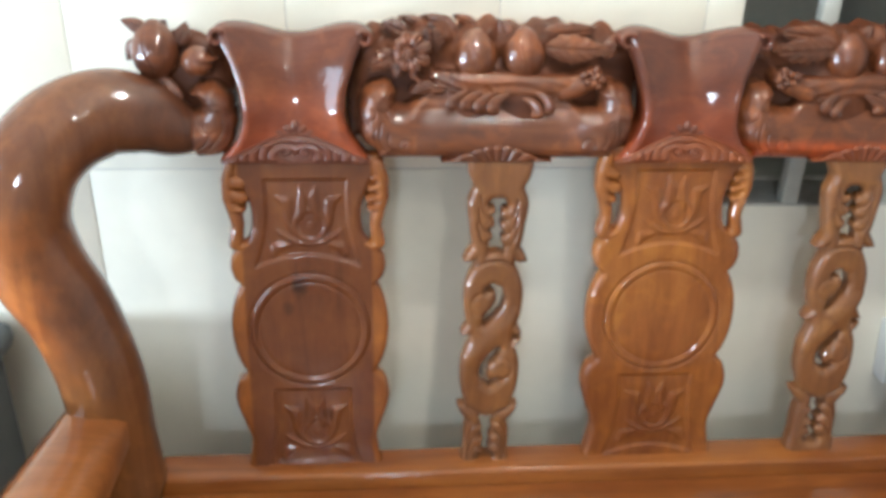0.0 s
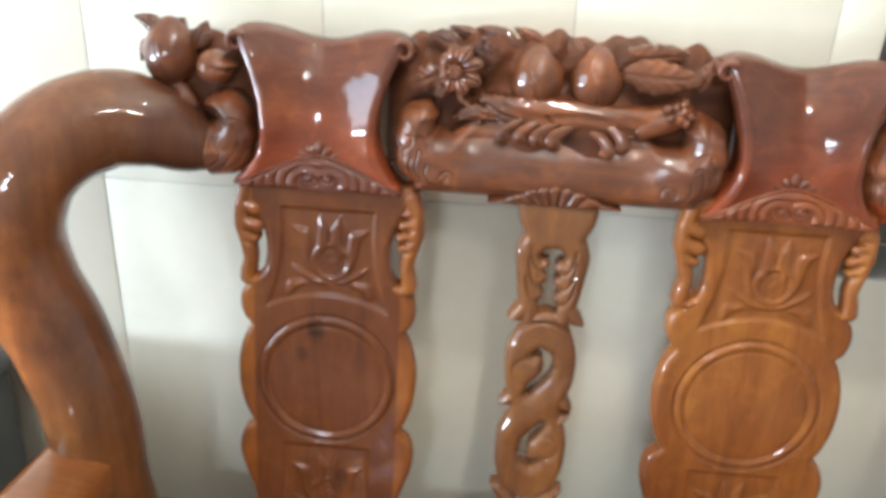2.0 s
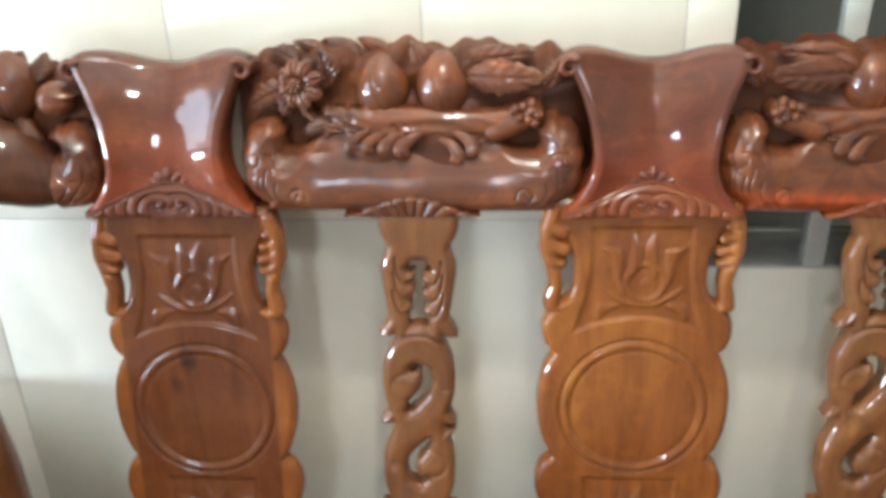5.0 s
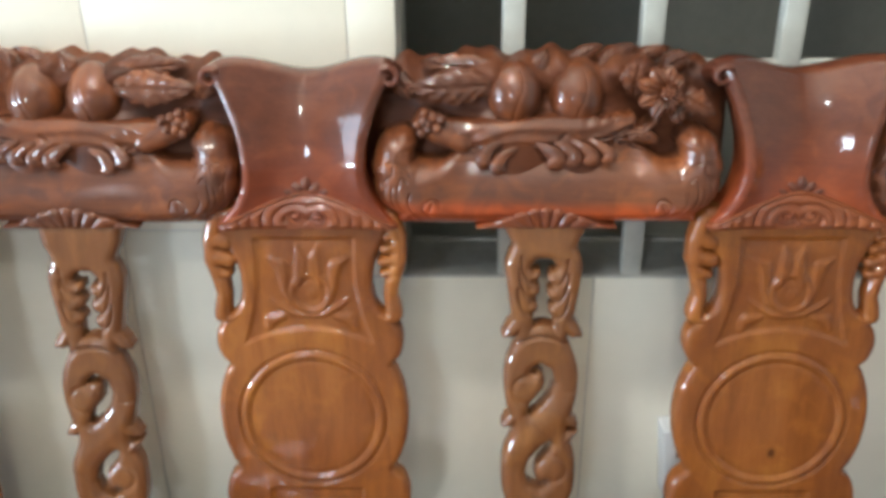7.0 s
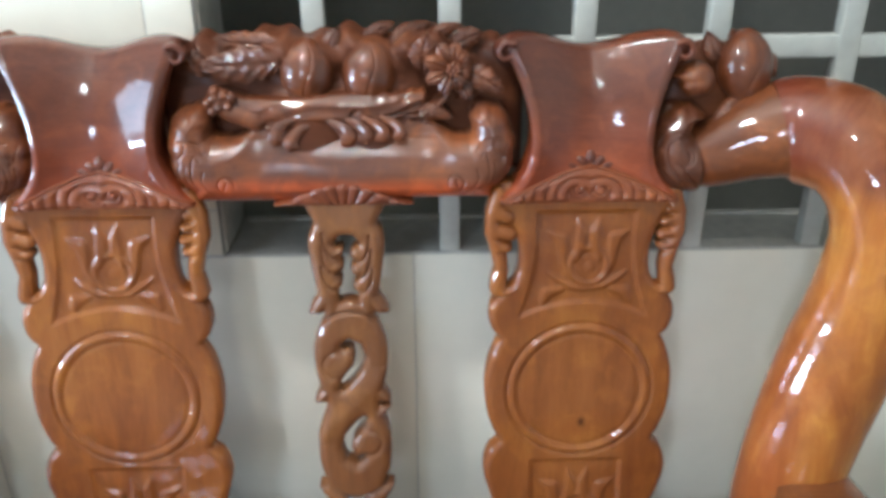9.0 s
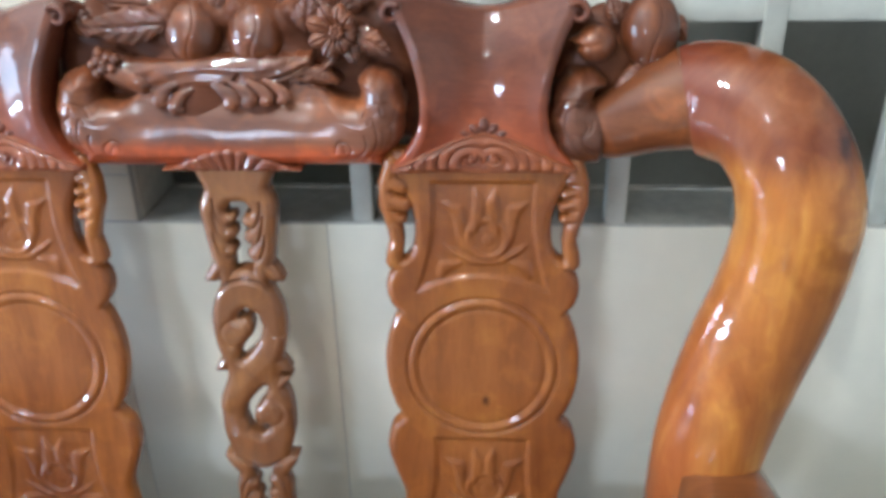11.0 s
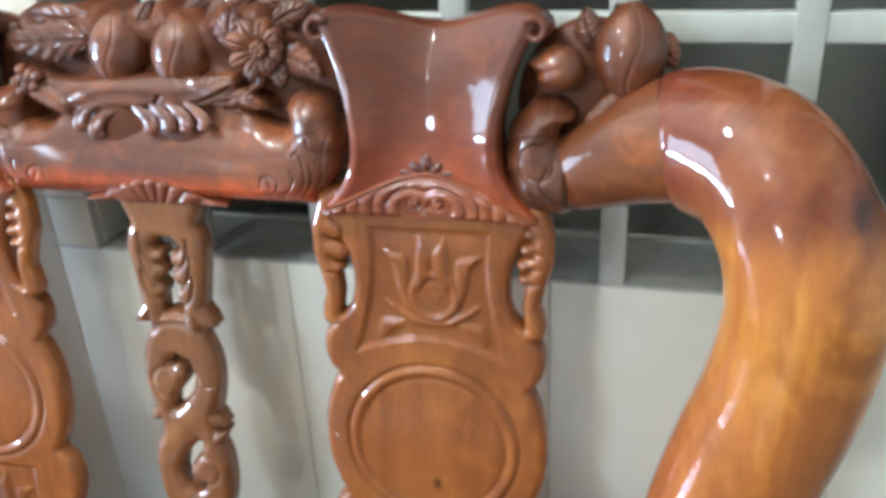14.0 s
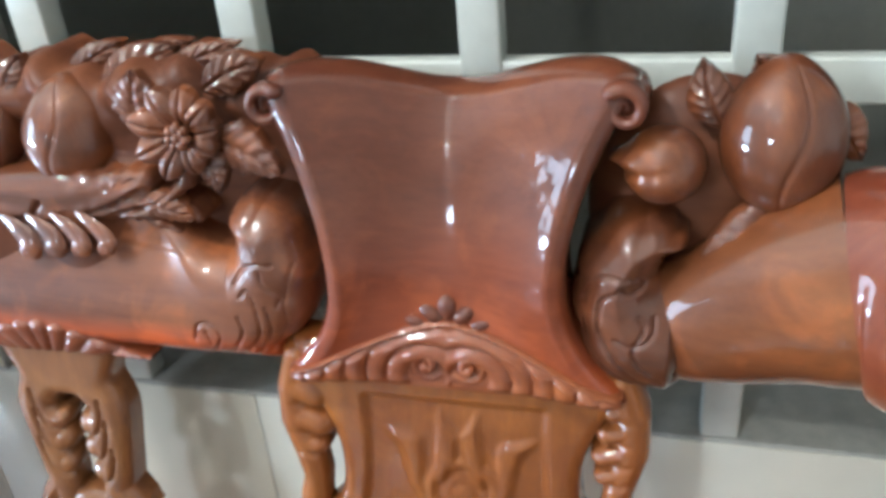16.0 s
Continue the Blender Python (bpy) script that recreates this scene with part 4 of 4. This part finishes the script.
for k in range(4):
    u = 0.011 + 0.0190 * k
    z = 0.9845 + 0.0014 * k
    r = 1.0 - 0.08 * k
    tube(spray, [(u - 0.022, 0.0030, z + 0.0170, 0.0030), (u - 0.013, 0.0052, z + 0.0125, 0.0060 * r), (u - 0.004, 0.0068, z + 0.0060, 0.0082 * r), (u - 0.0015, 0.0078, z, 0.0086 * r), (u - 0.0070, 0.0070, z - 0.0030, 0.0050 * r)], 6, 14, 0.42)
for u, z in ((-0.055, 0.9780), (-0.071, 0.9850)):
    tube(spray, [(u + 0.020, 0.0020, z + 0.0180, 0.003), (u + 0.008, 0.0040, z + 0.0120, 0.0060), (u, 0.0060, z, 0.0080), (u + 0.007, 0.0055, z - 0.0030, 0.0040)], 6, 14, 0.55)
spray_mesh = spray.mesh("leaf_spray", BROWN, True)


def peach_mesh(r, tall=1.13):
    sh = Shape()
    ball(sh, (0, 0, 0), (r, r * 0.98, r * tall), 0.0, 150, 44, peach_dent)
    return sh.mesh("peach", FRUIT, True)


PEACH = peach_mesh(0.0305)
BIG = peach_mesh(0.0310, 1.24)


def flower():
    """Nine creased petals round a beaded heart; the bloom leans to one side."""
    sh = Shape()
    c = np.array([0.1250, -0.002, 1.0560])
    for k in range(9):
        a = k * math.tau / 9 + 0.12
        r = 0.0265 - 0.0060 * math.sin(a)
        tip = c + np.array([r * math.sin(a), -0.0045 * math.sin(a) + 0.0015 * (k % 2), r * math.cos(a)])
        leaf(sh, tip, c + np.array([0.004 * math.sin(a), 0.0, 0.004 * math.cos(a)]), 0.0082, 0.0052, 0.0, 0, 0, 0.007, 20, 15)
    for k in range(7):
        a = k * math.tau / 7
        ball(sh, c + np.array([0.0052 * math.sin(a), 0.0055, 0.0052 * math.cos(a)]), (0.0030, 0.0044, 0.0036), a, 12, 8)
    ball(sh, c + np.array([0, 0.0062, 0]), (0.0030, 0.0044, 0.0030), 0, 12, 8)
    return sh


flower_mesh = flower().mesh("flower", BROWN, True, angle=75)
leaf_specs = [((0.092, -0.014, 1.050), (0.097, -0.004, 1.092), 0.0165, 3), ((0.056, -0.030, 1.070), (0.098, -0.052, 1.092), 0.014, 0), ((0.136, -0.014, 1.050), (0.181, -0.008, 1.030), 0.0150, 4),
              ((0.130, -0.010, 1.044), (0.143, -0.004, 1.020), 0.0105, 3), ((0.052, -0.003, 1.010), (0.092, -0.003, 1.027), 0.0100, 2), ((0.125, -0.030, 1.072), (0.160, -0.042, 1.086), 0.013, 3),
              ((0.086, -0.006, 1.012), (0.122, -0.006, 1.001), 0.0085, 0),
              ((-0.062, -0.012, 1.062), (-0.152, -0.008, 1.060), 0.0195, 5), ((-0.060, -0.022, 1.078), (-0.140, -0.030, 1.083), 0.014, 4), ((-0.012, -0.024, 1.070), (0.000, -0.030, 1.094), 0.0095, 0), ((-0.150, -0.026, 1.045), (-0.168, -0.028, 1.078), 0.012, 3),
              ((0.022, -0.044, 1.074), (0.062, -0.050, 1.096), 0.0085, 0), ((0.058, -0.050, 1.076), (0.104, -0.060, 1.093), 0.0085, 0), ((0.092, -0.046, 1.076), (0.138, -0.056, 1.092), 0.0080, 0)]
leaf_meshes = [leaf(Shape(), a, b, w, 0.0035, 0.002, teeth).mesh("carved_leaf", BROWN, True, angle=75) for a, b, w, teeth in leaf_specs]

small_buds = []      # the cluster of small buds on the stalk's other end
for k in range(9):
    a = k * 2.4
    r = 0.0056 * math.sqrt(k)
    small_buds.append(ball(Shape(), (-0.131 + r * math.cos(a), -0.003 + 0.001 * (k % 3), 1.024 + 0.8 * r * math.sin(a)), (0.0062, 0.0070, 0.0056), a, 12, 8).mesh("bud", BROWN, True))
stalk_mesh = tube(Shape(), [(-0.134, -0.013, 1.022, 0.014), (-0.118, -0.012, 1.012, 0.014), (-0.092, -0.011, 1.002, 0.014)], 5, 14).mesh("bud_stalk", BROWN, True)

# the ribbed fan under the beam over each splat
def fan_inside(U, Z):
    w = np.clip(np.abs(U) / 0.075, 0, 1)
    top = 0.9095 + 0.0245 * (1 - w) ** 0.9 * (1 + 0.35 * np.sin(np.pi * w)) * (1 - 0.30 * w)
    ang = np.arctan2(U, Z - 0.886)
    return np.minimum(top + 0.0007 * np.cos(ang * 20.0) - Z, Z - 0.9078) * 0.85


def fan_height(u, z, d):
    ang = np.arctan2(u, z - 0.886)
    f = (ang * 20.0 / math.tau + 0.5) % 1.0
    wave = np.sqrt(np.clip(1 - (2 * f - 1) ** 2, 0, 1))
    return 0.0030 + 0.22 * (z - 0.9065) + 0.0042 * wave + rounded(d, 0.0040, 0.0060)


fan_mesh = relief(Shape(), fan_inside, fan_height, (-0.078, 0.901, 0.078, 0.946), 0.0011, 0.020).mesh("shell_fan", RED, True, angle=60)
foot_mesh = block(Shape(), (-0.050, -0.020, 0.9060), (0.050, 0.0010, 0.9130), 0.002).mesh("shell_foot", RED, True)

dusk_fan, dusk_foot = recoloured(fan_mesh, BEAM), recoloured(foot_mesh, BEAM)
edged_mesh, orange_fan, orange_foot = recoloured(beam_mesh, EDGED), recoloured(fan_mesh, ORANGE_RED), recoloured(foot_mesh, ORANGE_RED)
for u, flip in ((MID_1, True), (MID_2, False)):
    m = -1 if flip else 1
    at = (u, 0, 0)
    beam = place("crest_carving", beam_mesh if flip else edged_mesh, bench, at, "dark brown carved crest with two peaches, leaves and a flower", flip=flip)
    place("carving_ground", backing_mesh, beam, at, flip=flip)
    place("branch", branch_mesh, beam, at, flip=flip)
    place("leaf_spray", spray_mesh, beam, at, flip=flip)
    place("flower", flower_mesh, beam, at, "carved blossom with nine petals", flip=flip)
    place("bud_stalk", stalk_mesh, beam, at, flip=flip)
    place("shell_foot", dusk_foot if flip else orange_foot, beam, at, flip=flip)
    for bm_ in small_buds:
        place("bud", bm_, beam, at, flip=flip)
    place("shell_fan", dusk_fan if flip else orange_fan, beam, at, "ribbed fan carving", flip=flip)
    for lm in leaf_meshes:
        place("carved_leaf", lm, beam, at, flip=flip)
    for du, z, r in ((-0.036, 1.0500, -0.10), (0.032, 1.0475, 0.10)):
        place("peach", PEACH, beam, (u + m * du, plane(z) + 0.026 - PEACH[1][1], z - 0.035 - PEACH[1][2]), "carved peach with a crease", flip=flip)


# ---- the arms ----
GOLDEN = [(0.662, -0.0400, 0.9420, 0.0240), (0.6800, -0.0260, 0.9470, 0.0330), (0.7030, -0.0170, 0.9570, 0.0385), (0.7434, -0.0102, 0.9754, 0.0475), (0.7834, -0.0025, 0.9855, 0.0578),
          (0.829, 0.0323, 0.9790, 0.0596), (0.8576, 0.0564, 0.9438, 0.0604), (0.8723, 0.062, 0.8947, 0.0624), (0.8725, 0.0553, 0.8472, 0.0625), (0.8619, 0.0481, 0.7863, 0.0630),
          (0.8444, 0.0439, 0.7273, 0.0640), (0.8265, 0.0430, 0.6629, 0.0634), (0.8156, 0.0380, 0.6004, 0.0625), (0.8140, 0.0212, 0.5297, 0.0618), (0.815, 0.0041, 0.4396, 0.0602)]
DUSKY = [(0.662, -0.0400, 0.9410, 0.0240), (0.6800, -0.0260, 0.9450, 0.0330), (0.7010, -0.0180, 0.9520, 0.0410), (0.7355, -0.0056, 0.9692, 0.0501), (0.78, 0.0069, 0.9773, 0.0570),
         (0.8249, 0.0329, 0.9649, 0.0590), (0.8589, 0.0574, 0.934, 0.0605), (0.879, 0.0676, 0.8888, 0.0628), (0.8842, 0.0669, 0.8431, 0.0630), (0.8703, 0.0631, 0.7855, 0.0616),
         (0.8420, 0.0596, 0.7282, 0.0590), (0.8200, 0.0590, 0.6639, 0.0575), (0.8090, 0.0540, 0.5965, 0.0578), (0.8080, 0.0450, 0.5209, 0.0585), (0.8070, 0.0276, 0.437, 0.0610)]
bar = spline(GOLDEN, 12)      # the dark neck is a piece of its own, glued on where the bend begins
cut = int(np.argmax(bar[:, 0] > 0.764))
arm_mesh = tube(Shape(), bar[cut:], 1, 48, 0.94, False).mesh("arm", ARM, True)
neck_mesh = tube(Shape(), bar[:cut + 1], 1, 48, 0.94, False).mesh("arm_neck", NECK, True)
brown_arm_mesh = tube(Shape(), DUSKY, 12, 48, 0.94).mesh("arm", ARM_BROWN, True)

# the scroll where arm and crest meet
TIP = [(0.690, 0.947, 0.024), (0.674, 0.944, 0.033), (0.660, 0.947, 0.0345), (0.650, 0.962, 0.0285), (0.6475, 0.981, 0.0225), (0.6555, 0.9945, 0.0190), (0.667, 1.0005, 0.0130), (0.6785, 0.9985, 0.0065)]


def tip_inside(U, Z):
    return chain(U, Z, TIP)


def tip_height(u, z, d):
    return 0.015 + rounded(d, 0.034, 0.036) - 0.022 * np.clip((u - 0.676) / 0.022, 0, 1) * np.clip((0.988 - z) / 0.02, 0, 1) - 0.004 * np.clip((z - 0.985) / 0.03, 0, 1)


tip = relief(Shape(), tip_inside, tip_height, (0.612, 0.905, 0.732, 1.022), 0.0010, 0.050)
engrave(tip, [[(0.6610, 0.9850), (0.6626, 0.9803), (0.6540, 0.9782), (0.6496, 0.9811)], [(0.6306, 0.9700), (0.6336, 0.9767), (0.6393, 0.9852), (0.6494, 0.9868), (0.6595, 0.9849)],
              [(0.6480, 0.9790), (0.6424, 0.9757), (0.6390, 0.9689), (0.6399, 0.9539), (0.6477, 0.9409), (0.6571, 0.9296), (0.664, 0.922)],
              [(0.6603, 0.9656), (0.6634, 0.9592), (0.6579, 0.9487), (0.6613, 0.9387), (0.6735, 0.9265)], [(0.6484, 0.9530), (0.6564, 0.9502), (0.6637, 0.9525), (0.6679, 0.9582), (0.668, 0.965)],
              [(0.6310, 0.9600), (0.6320, 0.9480), (0.6372, 0.9364), (0.6496, 0.9271), (0.6619, 0.9190)], [(0.6795, 0.9247), (0.6805, 0.9334), (0.6862, 0.9363), (0.6922, 0.9321), (0.690, 0.927)]],
        0.0009, 0.0022, -0.02)
tip_mesh = tip.mesh("arm_scroll", BROWN, True, angle=70)
ground_tip = Shape()
ball(ground_tip, (0.690, -0.052, 1.005), (0.062, 0.022, 0.070), 0.2, 30, 20)
ground_tip_mesh = ground_tip.mesh("carving_ground", HOLLOW, True)

fruit = Shape()


def beak(p):
    q = p.copy()
    q[:, 0] -= 0.42 * np.exp(-((q[:, 2] - 0.25) / 0.16) ** 2) * np.clip(-q[:, 0], 0, 1) ** 3
    q *= (1 - 0.09 * np.exp(-((q[:, 2] - 0.12 - 0.25 * q[:, 0]) / 0.10) ** 2) * (q[:, 0] < 0.2))[:, None]
    return q


ball(fruit, (0.6695, -0.014, 1.0395), (0.0215, 0.0215, 0.0200), 0.0, 44, 30, beak)
fruit_mesh = fruit.mesh("small_fruit", FRUIT, True)
tip_leaves = [leaf(Shape(), a, b, w, 0.006, 0.002, 0).mesh("carved_leaf", BROWN, True, angle=75) for a, b, w in
              (((0.697, -0.024, 1.056), (0.686, -0.032, 1.086), 0.011), ((0.725, -0.016, 1.018), (0.690, -0.006, 0.993), 0.010), ((0.712, -0.010, 1.012), (0.700, -0.004, 0.985), 0.008),
               ((0.742, -0.030, 1.062), (0.766, -0.032, 1.036), 0.012), ((0.734, -0.040, 1.062), (0.712, -0.030, 1.088), 0.014))]
tip_spur = leaf(Shape(), (0.732, -0.022, 1.068), (0.769, -0.026, 1.089), 0.009, 0.005, 0.004, 0).mesh("carved_leaf", BROWN, True, angle=75)
for flip in (True, False):
    s = -1 if flip else 1
    dx = 0.004 if flip else 0.0
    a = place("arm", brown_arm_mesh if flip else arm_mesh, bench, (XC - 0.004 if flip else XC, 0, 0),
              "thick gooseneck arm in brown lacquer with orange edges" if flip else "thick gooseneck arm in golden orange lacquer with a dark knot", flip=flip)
    if not flip:
        place("arm_neck", neck_mesh, a, (XC, 0, 0), "dark brown neck glued to the arm")
    place("arm_scroll", tip_mesh, a, (XC + dx, 0, 0), "dark brown carved scroll", flip=flip)
    place("carving_ground", ground_tip_mesh, a, (XC + dx, 0, 0), flip=flip)
    place("small_fruit", fruit_mesh, a, (XC + dx, 0, 0), "dark carved fruit", flip=flip)
    place("peach", BIG, a, (XC + dx + s * 0.7265, plane(1.05) + 0.026 - BIG[1][1], 1.0500 - 0.0384 - BIG[1][2]), "carved peach with a crease", flip=flip)
    for lm in tip_leaves + [tip_spur] * flip:
        place("carved_leaf", lm, a, (XC + dx, 0, 0), flip=flip)

# ---- seat, rails, arm rests and legs ----
part("back_rail", block(Shape(), (XC - 0.84, 1.010, 0.350), (XC + 0.84, 1.072, 0.428), 0.006), SEAT, bench, "orange lacquered rail under the back")
for k in range(4):
    y = 0.50 + 0.128 * k
    part("seat_board", block(Shape(), (XC - 0.86, y, 0.372), (XC + 0.86, y + 0.126, 0.402), 0.004), SEAT, bench)
part("front_apron", block(Shape(), (XC - 0.84, 0.505, 0.270), (XC + 0.84, 0.535, 0.371), 0.008), SEAT, bench)
rest = Shape()
nu, nv = 24, 9
fr, bk = [], []
for i in range(nu):
    t = i / (nu - 1)
    y = 1.005 - 0.515 * t
    mid, half = 0.822 + 0.035 * t, 0.045 + 0.019 * min(1, t * 2)
    for j in range(nv):
        q = 2 * j / (nv - 1) - 1
        fr.append((mid + half * q, y, 0.592 - 0.014 * q ** 4 - 0.02 * t ** 4))
        bk.append((mid + half * q, y, 0.535 - 0.02 * t ** 4 + 0.006 * q ** 4))
sheet(rest, np.array(fr), np.array(bk), nu, nv)
rest_mesh = rest.mesh("arm_rest", REST, False, angle=60)
dark_rest = recoloured(rest_mesh, REST_DARK)
leg = Shape()
for z0, z1, y0, y1 in ((0.0, 0.36, 0.500, 0.585), (0.40, 0.552, 0.505, 0.580)):
    block(leg, (0.785, y0, z0), (0.865, y1, z1), 0.012)
leg_mesh = leg.mesh("front_leg", SEAT, False)
hind = block(Shape(), (0.780, 0.995, 0.0), (0.865, 1.075, 0.352), 0.012).mesh("hind_leg", SEAT, False)
for flip in (True, False):
    place("arm_rest", rest_mesh if flip else dark_rest, bench, (XC, 0, 0.0 if flip else 0.014), "orange-brown lacquered flat arm rest" if flip else "brown lacquered flat arm rest", flip=flip)
    for name, mesh in (("front_leg", leg_mesh), ("hind_leg", hind)):
        place(name, mesh, bench, (XC, 0, 0), flip=flip)

# ---- a dark plastic bin beside the bench ----
can = empty("storage_bin", (-0.76, 0.92, 0))
tagged(can, "dark grey plastic storage bin standing beside the bench", "bin")
part("body", block(Shape(), (-0.90, 0.66, 0.0), (-0.582, 1.17, 0.585), 0.03), BIN, can)
part("lid", block(Shape(), (-0.912, 0.645, 0.575), (-0.566, 1.18, 0.620), 0.020), BIN, can, "dark grey rounded lid")

# ---- the wall's tiles ----
KINDS = {}


def tile(x0, x1, z0, z1):
    g = 0.0008
    w, h = round(x1 - x0 - 2 * g, 4), round(z1 - z0 - 2 * g, 4)
    if w < 0.01 or h < 0.01:
        return
    if (w, h) not in KINDS:
        KINDS[w, h] = block(Shape(), (-w / 2, 0, 0), (w / 2, 0.0085, h), 0.0012).mesh("tile", TILE, False)
    me, off = KINDS[w, h]
    place("tile", (me, (0, off[1], 0)), north, ((x0 + x1) / 2, WALL_Y, z0 + g))


row_edges = [0.0] + [ROW_Z + TILE_H * k for k in (-1, 0, 1, 2, 3)] + [HIGH]
col = [GRID_X + TILE_W * k for k in range(-7, 12)]
for x0, x1 in zip(col, col[1:]):
    for z0, z1 in zip(row_edges, row_edges[1:]):
        if x1 <= WIN_L or x0 >= WIN_R:
            tile(x0, x1, z0, z1)
            continue
        if x0 < WIN_L < x1 and z1 > WIN_B and z0 < WIN_T:
            tile(x0, WIN_L, z0 if z0 > WIN_B else WIN_B, z1)
        if x0 < WIN_R < x1 and z1 > WIN_B and z0 < WIN_T:
            tile(WIN_R, x1, max(z0, WIN_B), z1)
        if z0 < WIN_B:
            tile(x0, x1, z0, min(z1, WIN_B - 0.002))
        if z1 > WIN_T:
            a, b = max(x0, WIN_L) if x0 < WIN_L else x0, x1
            tile(a, b, max(z0, WIN_T), z1)
